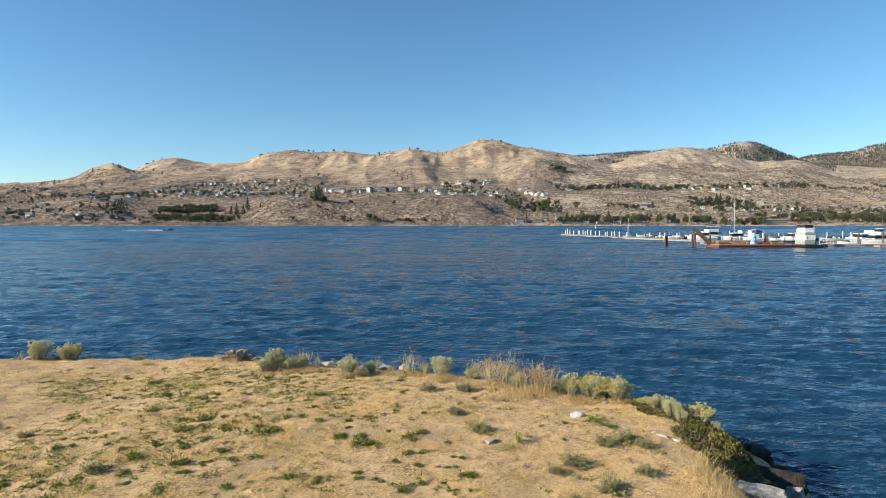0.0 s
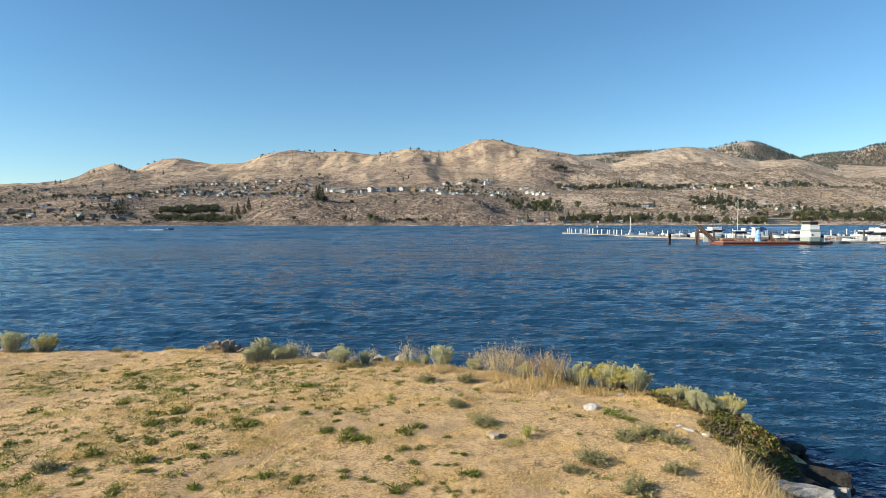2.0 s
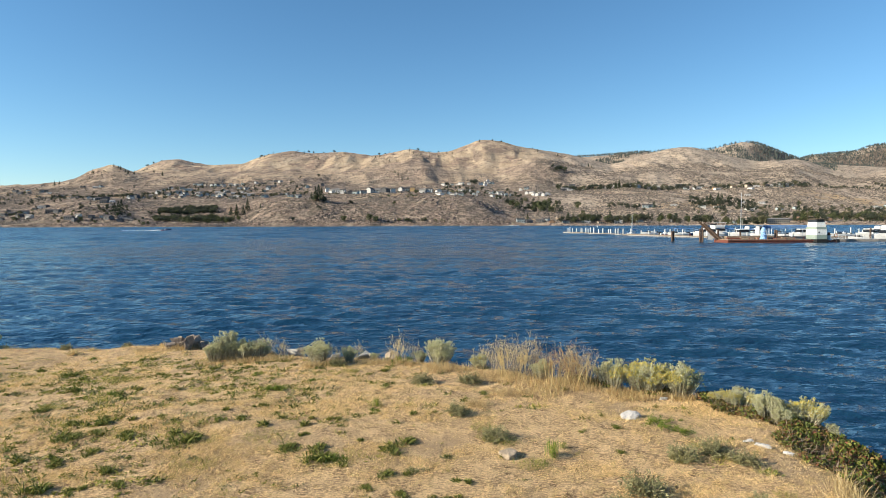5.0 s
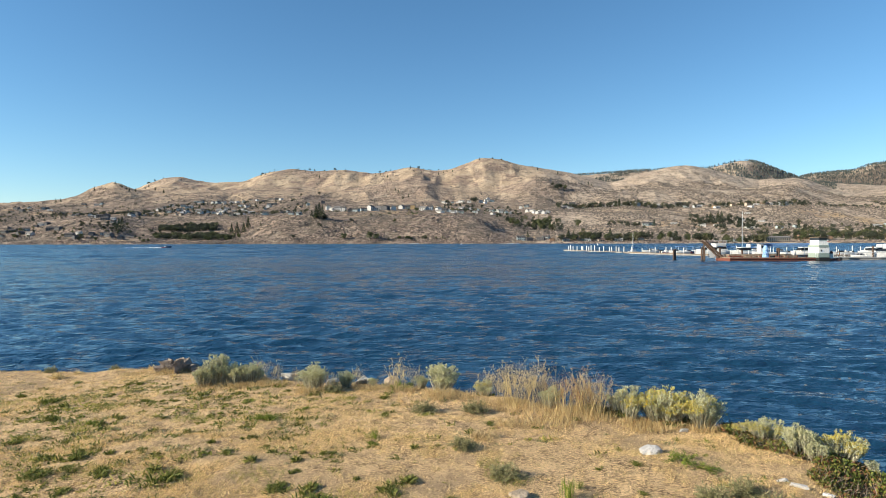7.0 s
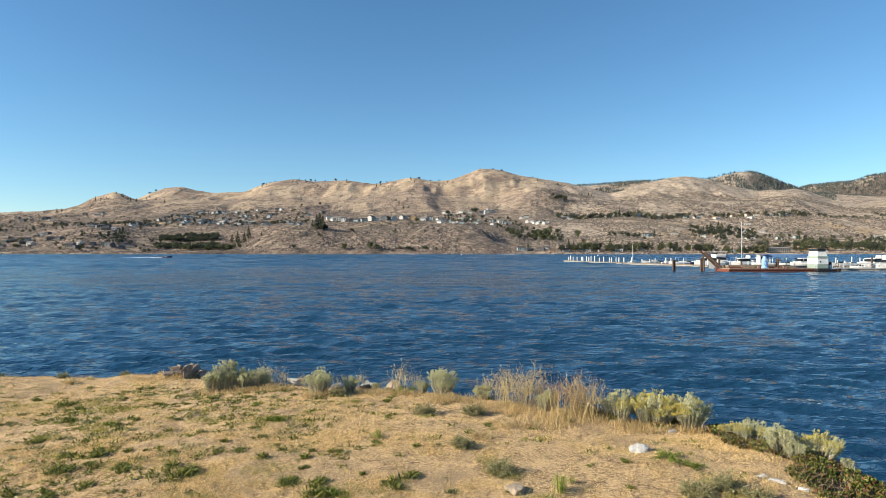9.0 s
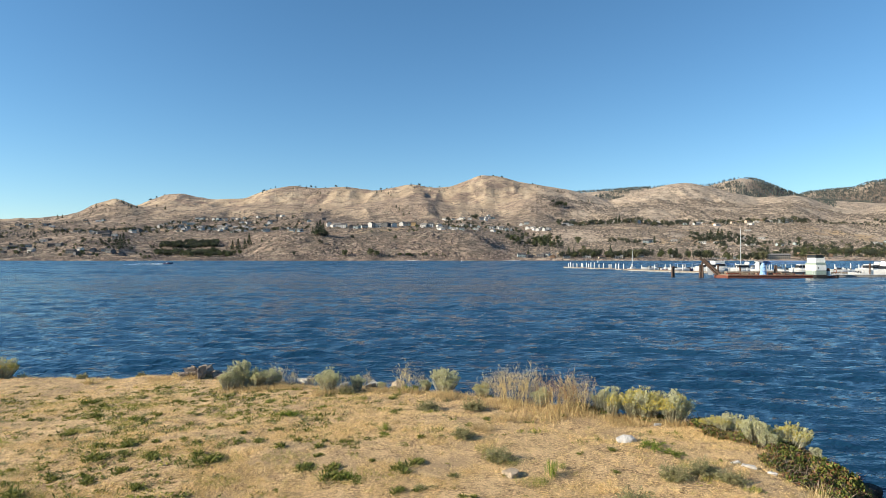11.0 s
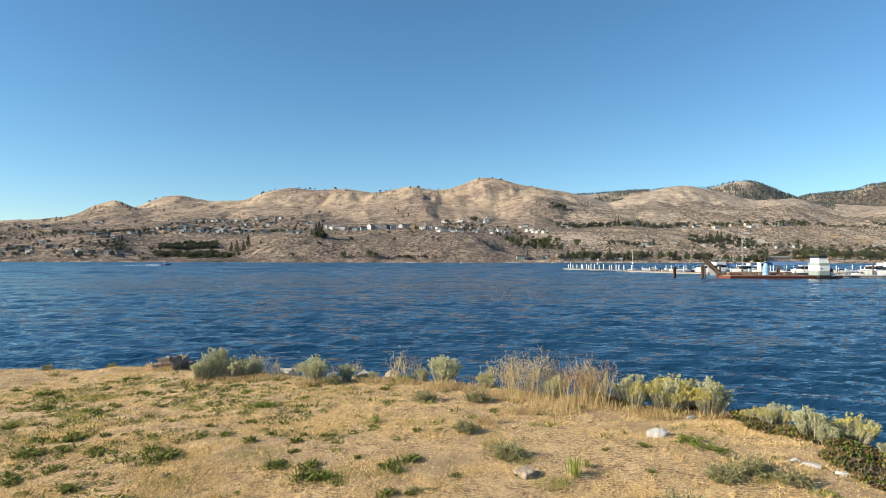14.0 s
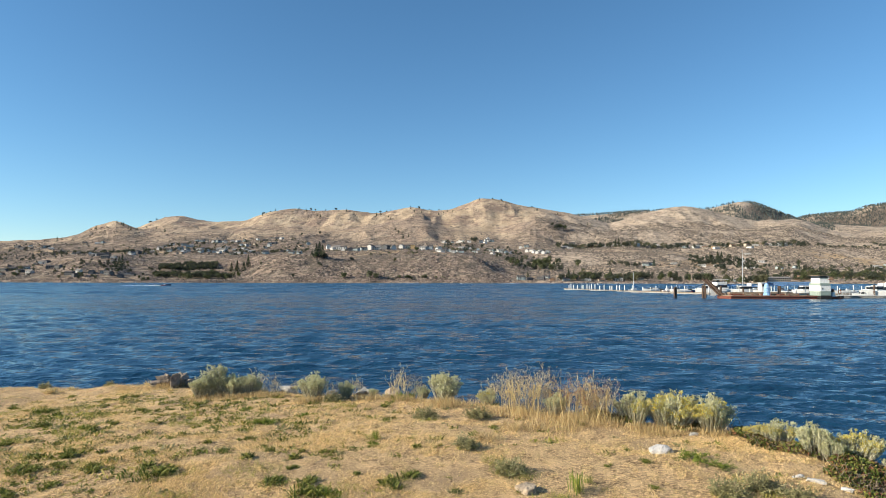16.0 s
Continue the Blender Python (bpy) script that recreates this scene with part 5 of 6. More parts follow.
def far_trees():
    rng = np.random.default_rng(91)
    sources = {"c": [(conifer(k, 15, 3.0 + 0.5 * (k % 2)), 15, "dark conifer on the dry slope") for k in (1, 2, 3)]}
    for key, mat, label in (("d", "dark", "dark green leafy tree with rounded crown"), ("g", "green", "green leafy tree near the lakeshore"), ("o", "olive", "olive-green leafy tree on the slope")):
        sources[key] = [(broad_tree(k * 7 + len(mat), mat, 10, 4.2 + 0.9 * (k % 2)), 10, label) for k in (1, 2)]

    woods = {k: [] for k in "cdgo"}

    def plant(kind, b, d, h, group=""):
        source, full, label = sources[kind][rng.integers(len(sources[kind]))]
        ob = copy_thing(source, far_pose(b, d, rng.uniform(0, 360), 0.2, h / full))
        tagged(ob, label, group=group)
    for b, d, h in LONE_CONIFERS:
        plant("c", b, d, h)
    for b, d, h in LONE_TREES:
        plant("dg"[rng.integers(2)], b, d, h)
    for b, d in PINES:
        plant("c", b, d, rng.uniform(12, 20), "pines on the ridge")
    for b0, b1, n in ((-300, -275, 4), (-240, -155, 8), (-112, -85, 4), (-58, 10, 7), (-482, -452, 4), (60, 185, 3)):
        for _ in range(n):
            plant("cdd"[rng.integers(3)], rng.uniform(b0, b1), rng.uniform(3050, 3120), rng.uniform(7, 15), "trees on the ridge")
    for name, b0, b1, d0, d1, n, h0, h1, kinds in GROVES:
        for _ in range(n):
            kind, b, d, h = kinds[rng.integers(len(kinds))], rng.uniform(b0, b1), rng.uniform(d0, d1), rng.uniform(h0, h1)
            if d0 < 1090 and name != "orchard edge":
                plant(kind, b, d, h, "trees of the " + name)
            else:
                x = b / 1000 * d
                at = np.array([x, d, float(hill_height(np.array([x]), np.array([d]))[0]) - 0.3])
                if kind == "c":
                    a, f = conifer_arrays(rng, h, h * 0.2, 110)
                else:
                    a, f = crown_arrays(rng, h, h * rng.uniform(0.36, 0.55), n=110, leaf=h * 0.10, low=0.05)
                woods["c" if kind == "c" else kind].append((a + at, f))
    for key, name, mat in (("c", "far_conifers", CONIFER), ("d", "far_dark_trees", FOLIAGE["dark"]), ("g", "far_green_trees", FOLIAGE["green"]), ("o", "far_olive_trees", FOLIAGE["olive"])):
        tagged(sheet(name, *joined(*woods[key]), mat, False), "distant trees among the hillside houses", "trees", kind="stuff")
    drop_source(*[s[0] for group in sources.values() for s in group])


def ridge_forest():
    """Pine woods on the two farthest ridges, each tree a ragged cone."""
    rng = np.random.default_rng(95)
    xs, ys = [], []
    for b0, b1, d0, d1, n, cut in ((140, 640, 3480, 4020, 9000, 0.08), (520, 1000, 4200, 4740, 12000, -0.55), (120, 700, 3860, 3930, 500, -2), (560, 1000, 4560, 4640, 500, -2)):
        d = rng.uniform(d0, d1, n)
        x = rng.uniform(b0, b1, n) / 1000 * d
        keep = fbm(x / 170, d / 170, 61, 3) + rng.normal(0, 0.25, n) > cut
        xs.append(x[keep]), ys.append(d[keep])
    x, d = np.concatenate(xs), np.concatenate(ys)
    z, n = hill_height(x, d), len(x)
    h, r = rng.uniform(8, 18, n), rng.uniform(2.2, 4.0, n)
    a = np.linspace(0, 6.2832, 7, endpoint=False)[None] + rng.uniform(0, 6, (n, 1))
    ring = np.stack([np.cos(a), np.sin(a), np.zeros_like(a)], -1) * (r[:, None] * rng.uniform(0.5, 1.25, (n, 7)))[..., None]
    ring[..., 2] = h[:, None] * rng.uniform(0.05, 0.35, (n, 7))
    v = np.concatenate([ring, np.stack([rng.normal(0, 0.4, n), rng.normal(0, 0.4, n), h], 1)[:, None]], 1) + np.stack([x, d, z], 1)[:, None]
    i = np.arange(n)[:, None] * 8
    f = np.concatenate([i + [k, (k + 1) % 7, 7] for k in range(7)])
    tagged(sheet("pine_forest", v.reshape(-1, 3), f, HAZED_PINE, False), "dark pine forest on the distant ridges", "forest", kind="stuff")


def hillside_brush():
    """Sagebrush dotted over the slopes: thick and clumped on the near bluffs, evenly spread on the open slopes to the east."""
    rng = np.random.default_rng(97)
    n, k = 66000, 28000
    b, d = rng.uniform(-760, 760, n) / 1000, 1008 + 1500 * rng.uniform(0, 1, n) ** 1.5
    b[:k], d[:k] = rng.uniform(150, 750, k) / 1000, 1060 + 1750 * rng.uniform(0, 1, k) ** 0.9
    x = b * d
    keep = (fbm(x / 90, d / 110, 71, 3) + rng.normal(0, 0.3, n)) > np.where(np.arange(n) < k, -0.2, 0.05)
    x, d, open_slope = x[keep], d[keep], (np.arange(n) < k)[keep]
    z = hill_height(x, d)
    r = rng.uniform(0.8, 2.0, len(x)) * rng.uniform(0.7, 1.7, len(x)) * (0.7 + d / 3000) * np.where(open_slope, 1.25, 1.0)
    ring = np.array([(math.cos(a), math.sin(a), 0.0) for a in (0.3, 1.6, 2.9, 4.1, 5.2)])
    v = np.concatenate([ring, [(0.1, -0.1, 0.8)]])[None] * r[:, None, None] * rng.uniform(0.75, 1.3, (len(x), 6, 1))
    v = v + np.stack([x, d, z - 0.15], 1)[:, None]
    i = np.arange(len(x))[:, None] * 6
    f = np.concatenate([i + [k, (k + 1) % 5, 5] for k in range(5)])
    tagged(sheet("sagebrush", v.reshape(-1, 3), f, BRUSH, False), "grey-brown sagebrush dotted over dry slopes", "brush", kind="stuff")


def hillside_rocks():
    """Broken brown rock over the bluffs and along the far waterline."""
    rng = np.random.default_rng(99)
    n = 20000
    b, d = rng.uniform(-740, 130, n) / 1000, 1006 + 380 * rng.uniform(0, 1, n) ** 1.3
    b[:5000], d[:5000] = rng.uniform(-740, 740, 5000) / 1000, rng.uniform(996, 1012, 5000)
    x = b * d
    keep = (fbm(x / 45, d / 60, 91, 4) + rng.normal(0, 0.12, n) > 0.12) | (np.arange(n) < 5000)
    x, d = x[keep], d[keep]
    n, z = len(x), hill_height(x, d)
    r = rng.uniform(0.6, 1.8, n) * rng.uniform(0.6, 1.7, n) * np.where(d < 1012, 0.6, 1.0)
    a = np.linspace(0, 6.2832, 5, endpoint=False)[None] + rng.uniform(0, 6, (n, 1))
    low = np.stack([np.cos(a), np.sin(a), np.full_like(a, -0.5)], -1)
    top = np.stack([np.cos(a) * 0.6, np.sin(a) * 0.6, rng.uniform(0.15, 0.6, (n, 5))], -1)
    v = np.concatenate([low, top], 1) * rng.uniform(0.7, 1.35, (n, 10, 1)) * (r[:, None] * np.ones((1, 10)))[..., None] * np.array([1.7, 1.3, 1.0])
    v = v + np.stack([x, d, z], 1)[:, None]
    i = np.arange(n)[:, None] * 10
    f = np.concatenate([i + [k, (k + 1) % 5, 5 + (k + 1) % 5] for k in range(5)] + [i + [k, 5 + (k + 1) % 5, 5 + k] for k in range(5)] + [i + [5, 6, 7], i + [5, 7, 8], i + [5, 8, 9]])
    tagged(sheet("hillside_rocks", v.reshape(-1, 3), f, CRAG, False), "broken brown rock on the bluffs across the lake", "rocks", kind="stuff")


far_houses()
hillside_rocks()
far_trees()
ridge_forest()
hillside_brush()


# ---- the marina and the boats ----
GELCOAT = plain("white_gelcoat", (0.62, 0.62, 0.605), 0.25, 0.5, vary=0.04, grime=0.12)
NAVY = plain("navy_gelcoat", (0.02, 0.045, 0.10), 0.25, 0.5)
RED_PAINT = plain("red_paint", (0.45, 0.05, 0.045), 0.4, 0.4)
RUST = stone_material("rusted_steel", (0.09, 0.034, 0.026), (0.22, 0.075, 0.052), (0.07, 0.045, 0.038))
TIMBER = stone_material("weathered_timber", (0.16, 0.12, 0.085), (0.32, 0.25, 0.18), (0.11, 0.085, 0.06))
PILE_WOOD = stone_material("brown_pile", (0.06, 0.04, 0.03), (0.145, 0.095, 0.07), (0.045, 0.032, 0.026))
CONCRETE = stone_material("grey_concrete", (0.22, 0.21, 0.195), (0.36, 0.345, 0.32), (0.16, 0.15, 0.14))
CABIN_WHITE = plain("cabin_white", (0.76, 0.76, 0.73), 0.5, 0.3)
CABIN_GREEN = plain("cabin_grey_green", (0.27, 0.33, 0.29), 0.5, 0.3)
TARP = plain("blue_tarp", (0.22, 0.38, 0.62), 0.6, 0.3, vary=0.25, scale=2)
TINT = plain("tinted_acrylic", (0.018, 0.021, 0.026), 0.4, 0.12)
BLACK = plain("black_rubber", (0.02, 0.02, 0.02), 0.7, 0.3)
STEEL = plain("pale_aluminium", (0.62, 0.64, 0.66), 0.4, 0.5, 0.6)
CANVAS = plain("blue_canvas", (0.10, 0.20, 0.40), 0.8, 0.2)
ORANGE = plain("orange_plastic", (0.62, 0.18, 0.06), 0.5, 0.4)
FOAM = plain("white_foam", (0.82, 0.86, 0.88), 0.9, 0.2, vary=0.08)


def hull_mesh(length, beam, free, bow=0.55):
    """A lofted hull, bow towards +x, afloat at z = 0."""
    bm, rings = bmesh.new(), []
    for k in range(13):
        s = k / 12
        half = beam / 2 * (1 - max(0, (s - 0.45) / 0.55) ** 2.2) * (0.9 + 0.1 * min(1, s * 4))
        half = max(half, 0.02)
        sheer = free * (1 + bow * max(0, s - 0.35) ** 1.5)
        keel = -0.25 + max(0, s - 0.8) * 2.2 * free
        x = -length / 2 + s * length
        ring = [(-half * 0.92, sheer), (-half, sheer * 0.75), (-half * 0.82, 0.05), (0, keel), (half * 0.82, 0.05), (half, sheer * 0.75), (half * 0.92, sheer)]
        rake = 0.1 * free if s > 0.9 else 0
        rings.append([bm.verts.new((x + (z / free) * rake, y, z)) for y, z in ring])
    for a, b in zip(rings, rings[1:]):
        for k in range(6):
            bm.faces.new((a[k], a[k + 1], b[k + 1], b[k]))
        bm.faces.new((a[6], a[0], b[0], b[6]))
    bm.faces.new(rings[0])
    return bm


def boat(m, label, length, beam, free, hull_mat, style, group="boats in the marina"):
    ob = thing("boat", m, label, "boat", group)
    part("hull", hull_mesh(length, beam, free), hull_mat, ob, smooth=False)
    L, w = length, beam / 2
    stripe = box(bmesh.new(), -L * 0.48, L * 0.12, -w * 1.01, -w * 0.985, free * 0.55, free * 0.68)
    part("stripe", stripe, RED_PAINT if style == "runabout" else NAVY, ob)
    if style == "runabout":
        bm = box(bmesh.new(), -L * 0.02, L * 0.12, -w * 0.75, w * 0.75, free * 1.0, free * 1.0 + 0.55, 0.04, 0.25)
        part("windshield", bm, TINT, ob)
        for y in (-0.45, 0.45):
            part("seat", box(bmesh.new(), -L * 0.2, -L * 0.1, y * w - 0.28, y * w + 0.28, free * 0.9, free + 0.5, 0.05), GELCOAT, ob)
        part("outboard_motor", box(bmesh.new(), -L * 0.56, -L * 0.49, -0.22, 0.22, 0.1, free + 0.45, 0.06), BLACK, ob)
    elif style == "canopy":
        for x in (-0.3, 0.1):
            for y in (-0.8, 0.8):
                part("canopy_post", tube(bmesh.new(), (L * x, w * y, free), (L * x, w * y, free + 1.5), 0.03, sides=6), STEEL, ob)
        part("canopy", box(bmesh.new(), -L * 0.34, L * 0.14, -w * 0.95, w * 0.95, free + 1.5, free + 1.62, 0.04), CANVAS, ob)
        part("windshield", box(bmesh.new(), L * 0.08, L * 0.16, -w * 0.75, w * 0.75, free, free + 0.6, 0.04, 0.2), TINT, ob)
    elif style in ("cruiser", "flybridge"):
        cabin = part("cabin", box(bmesh.new(), -L * 0.24, L * 0.24, -w * 0.8, w * 0.8, free * 0.95, free + 1.5, 0.12, 0.13), GELCOAT, ob)
        part("cabin_window", box(bmesh.new(), -L * 0.21, L * 0.236, -w * 0.83, w * 0.83, free + 0.5, free + 1.25, 0.02, 0.07), TINT, cabin, "dark tinted window band")
        part("foredeck", box(bmesh.new(), L * 0.2, L * 0.4, -w * 0.5, w * 0.5, free, free + 0.5, 0.1, 0.25), GELCOAT, ob)
        part("bow_rail", tube(bmesh.new(), (L * 0.2, -w * 0.8, free + 0.9), (L * 0.5, 0, free * 1.5 + 0.7), 0.025, sides=5), STEEL, ob)
        if style == "flybridge":
            bridge = part("flybridge", box(bmesh.new(), -L * 0.2, L * 0.08, -w * 0.72, w * 0.72, free + 1.5, free + 2.2, 0.1, -0.08), GELCOAT, ob)
            part("bridge_screen", box(bmesh.new(), L * 0.0, L * 0.07, -w * 0.7, w * 0.7, free + 2.2, free + 2.62, 0.02, 0.1), TINT, bridge, "dark tinted bridge windscreen")
            part("dinghy_cover", box(bmesh.new(), -L * 0.46, -L * 0.28, -w * 0.6, w * 0.6, free + 0.9, free + 1.35, 0.12, 0.2), CANVAS, ob, "blue canvas cockpit cover")
            for x in (-0.2, 0.0):
                for y in (-0.6, 0.6):
                    part("top_post", tube(bmesh.new(), (L * x, w * y, free + 2.1), (L * (x - 0.02), w * y, free + 3.0), 0.035, sides=6), STEEL, bridge)
            part("hardtop", box(bmesh.new(), -L * 0.26, L * 0.04, -w * 0.75, w * 0.75, free + 3.0, free + 3.12, 0.05), GELCOAT, ob)
        else:
            part("radar_arch", box(bmesh.new(), -L * 0.22, -L * 0.16, -w * 0.8, w * 0.8, free + 1.5, free + 2.3, 0.05, 0.15), GELCOAT, ob)
            part("canvas_top", box(bmesh.new(), -L * 0.4, -L * 0.2, -w * 0.75, w * 0.75, free + 1.5, free + 1.65, 0.04), CANVAS, ob)
    elif style == "pilothouse":
        wheelhouse = part("pilothouse", box(bmesh.new(), -L * 0.1, L * 0.25, -w * 0.75, w * 0.75, free, free + 2.4, 0.08, 0.08), GELCOAT, ob)
        for k in range(3):
            x = -L * 0.06 + k * L * 0.095
            part("window", box(bmesh.new(), x, x + L * 0.07, -w * 0.76, w * 0.76, free + 1.3, free + 2.05), TINT, wheelhouse)
        part("roof", box(bmesh.new(), -L * 0.13, L * 0.28, -w * 0.82, w * 0.82, free + 2.4, free + 2.52, 0.04), GELCOAT, ob)
    elif style == "sail":
        part("cabin_trunk", box(bmesh.new(), -L * 0.15, L * 0.22, -w * 0.6, w * 0.6, free, free + 0.55, 0.08, 0.1), GELCOAT, ob)
        top = L * 1.36
        mast = part("mast", tube(bmesh.new(), (L * 0.08, 0, free), (L * 0.08, 0, top), 0.1, 0.07), STEEL, ob)
        part("boom", tube(bmesh.new(), (L * 0.08, 0, free + 1.3), (-L * 0.36, 0, free + 1.2), 0.08), STEEL, mast)
        part("sail_cover", tube(bmesh.new(), (L * 0.05, 0, free + 1.45), (-L * 0.34, 0, free + 1.3), 0.2, 0.13), CANVAS, ob)
        for x, y in ((L * 0.06, w * 0.9), (L * 0.06, -w * 0.9)):
            part("stay", tube(bmesh.new(), (x, y, free), (L * 0.08, 0, top * 0.97), 0.006, sides=4), STEEL, mast)
    return ob


def piling(x, y, top, radius, capped, label, group):
    ob = thing("piling", pose(x, y, 0), label, "piling", group)
    part("shaft", tube(bmesh.new(), (0, 0, -3), (0, 0, top), radius, radius * 0.95, 10), GELCOAT if capped else PILE_WOOD, ob)
    if capped:
        part("cap", tube(bmesh.new(), (0, 0, top - 0.05), (0, 0, top + radius * 1.3), radius * 1.15, radius * 0.1, 10), GELCOAT, ob)
    return ob


def floating_dock(x0, y0, x1, y1, width, label, planks=True):
    a, b = Vector((x0, y0, 0)), Vector((x1, y1, 0))
    length, turn = (b - a).length, math.degrees(math.atan2(y1 - y0, x1 - x0))
    ob = thing("floating_dock", pose(x0, y0, 0, 0, 0, turn), label, "dock")
    n = max(1, round(length / 6))
    for k in range(n):
        s = length / n
        part("float", box(bmesh.new(), k * s + 0.06, (k + 1) * s - 0.06, -width / 2 + 0.1, width / 2 - 0.1, -0.3, 0.38, 0.04), CONCRETE, ob)
        part("deck_board", box(bmesh.new(), k * s + 0.03, (k + 1) * s - 0.03, -width / 2, width / 2, 0.384, 0.55, 0.02), TIMBER if planks else CONCRETE, ob)
    return ob


def dredge_barge():
    ob = thing("work_barge", pose(0, 0, 0), "rust-red steel work barge moored off the dock", "barge")
    x0, x1, y0, y1 = 64.3, 83.6, 142.0, 149.0
    part("hull", box(bmesh.new(), x0, x1, y0, y1, -0.4, 0.62, 0.08), RUST, ob)
    part("rub_rail", box(bmesh.new(), x0 - 0.05, x1 + 0.05, y0 - 0.12, y0 - 0.01, 0.45, 0.66, 0.03), RUST, ob)
    part("deck", box(bmesh.new(), x0 + 0.3, x1 - 0.3, y0 + 0.3, y1 - 0.3, 0.624, 0.8), TIMBER, ob)
    rng = np.random.default_rng(7)
    for k in range(26):
        x, y = rng.uniform(x0 + 1.5, x1 - 5), rng.uniform(y0 + 0.6, y1 - 1.5)
        l, h = rng.uniform(1.0, 3.4), rng.uniform(0.15, 0.5)
        part("timber", box(bmesh.new(), x, x + l, y, y + rng.uniform(0.4, 1.0), 0.8, 0.8 + h, 0.03), TIMBER if k % 3 else RUST, ob)
    for k in range(9):
        x = x0 + 1.0 + k * 2.05
        part("bollard", tube(bmesh.new(), (x, y0 + 0.4, 0.8), (x, y0 + 0.4, 1.15), 0.12, 0.14), RUST, ob)
    for x, y, t in ((76.4, 144.6, 2.9), (77.2, 145.4, 2.9)):
        part("spud", tube(bmesh.new(), (x, y, 0.5), (x, y, t), 0.2), PILE_WOOD, ob)
    part("raised_deck", box(bmesh.new(), 66.0, 80.5, 146.0, 148.4, 0.8, 1.45, 0.05), TIMBER, ob)
    return ob


def tarped_machine():
    ob = thing("covered_machine", pose(73.2, 143.6, 0.8), "tall machine wrapped in a loose blue tarp", "machine")
    bm = bmesh.new()
    rings = []
    rng = np.random.default_rng(3)
    for k in range(9):
        z = k / 8 * 2.7
        r = (0.75, 0.68, 0.62, 0.6, 0.56, 0.6, 0.5, 0.42, 0.25)[k]
        rings.append([bm.verts.new((r * (1 + 0.16 * math.sin(3 * a + k)) * math.cos(a), r * (1 + 0.14 * math.sin(4 * a + 2 * k)) * math.sin(a), z)) for a in np.linspace(0, 6.2832, 16, endpoint=False)])
    for a, b in zip(rings, rings[1:]):
        for k in range(16):
            bm.faces.new((a[k], a[(k + 1) % 16], b[(k + 1) % 16], b[k]))
    bm.faces.new(rings[-1])
    part("tarp", bm, TARP, ob)
    for z in (0.9, 1.7):
        part("rope", tube(bmesh.new(), (-0.7, -0.62, z), (0.7, -0.62, z + 0.1), 0.025, sides=5), GELCOAT, ob)


def workboat_cabin():
    """The tall white and grey-green wheelhouse boat at the barge's end."""
    ob = thing("tugboat", pose(86.2, 145.2, 0) @ Matrix.Diagonal((0.5, 0.9, 0.98, 1)), "boxy white and grey-green push boat with wheelhouse", "tugboat")
    part("hull", box(bmesh.new(), -2.7, 2.7, -2.6, 2.6, -0.4, 0.75, 0.15), BLACK, ob)
    part("lower_cabin", box(bmesh.new(), -2.4, 2.4, -2.3, 2.3, 0.75, 1.75, 0.08), CABIN_GREEN, ob)
    part("cabin", box(bmesh.new(), -2.4, 2.4, -2.3, 2.3, 1.754, 3.1, 0.08), CABIN_WHITE, ob)
    part("stripe", box(bmesh.new(), -2.42, 2.2, -2.34, 2.3, 3.1, 3.6, 0.04), CABIN_GREEN, ob)
    wheel = part("wheelhouse", box(bmesh.new(), -2.2, 1.6, -1.9, 1.9, 3.6, 4.75, 0.08, 0.03), CABIN_WHITE, ob)
    for k in range(4):
        part("window", box(bmesh.new(), -2.0 + k * 0.92, -1.28 + k * 0.92, -1.93, -1.8, 4.78, 5.35), PANE, ob)
    part("window_frame", box(bmesh.new(), -2.15, 1.7, -1.88, 1.85, 4.75, 5.4, 0.03, 0.04), PANE, ob)
    part("roof", box(bmesh.new(), -2.5, 1.9, -2.2, 2.1, 5.4, 5.52, 0.04), TIMBER, ob, "weathered brown flat roof")
    part("porthole", tube(bmesh.new(), (-1.3, -2.36, 2.35), (-1.3, -2.2, 2.35), 0.22, sides=14), PANE, ob)
    part("side_locker", box(bmesh.new(), 1.65, 2.35, -1.9, 0.6, 3.6, 4.9, 0.05), CABIN_WHITE, ob)
    for x in (1.8, 2.15):
        part("lamp", tube(bmesh.new(), (x, -1.96, 4.5), (x, -1.88, 4.5), 0.1), RED_PAINT, ob)
    part("step_rail", tube(bmesh.new(), (-3.0, -2.2, 0.8), (-3.0, -2.2, 2.4), 0.04, sides=6), STEEL, ob)
    part("step_rail", tube(bmesh.new(), (-3.9, -2.2, 0.8), (-3.9, -2.2, 2.4), 0.04, sides=6), STEEL, ob)
    part("hand_rail", tube(bmesh.new(), (-3.95, -2.2, 2.4), (-2.4, -2.2, 2.4), 0.04, sides=6), STEEL, ob)
    part("antenna", tube(bmesh.new(), (2.9, 0, 0.7), (2.9, 0, 4.4), 0.05, 0.03, 6), PILE_WOOD, ob)
    return ob


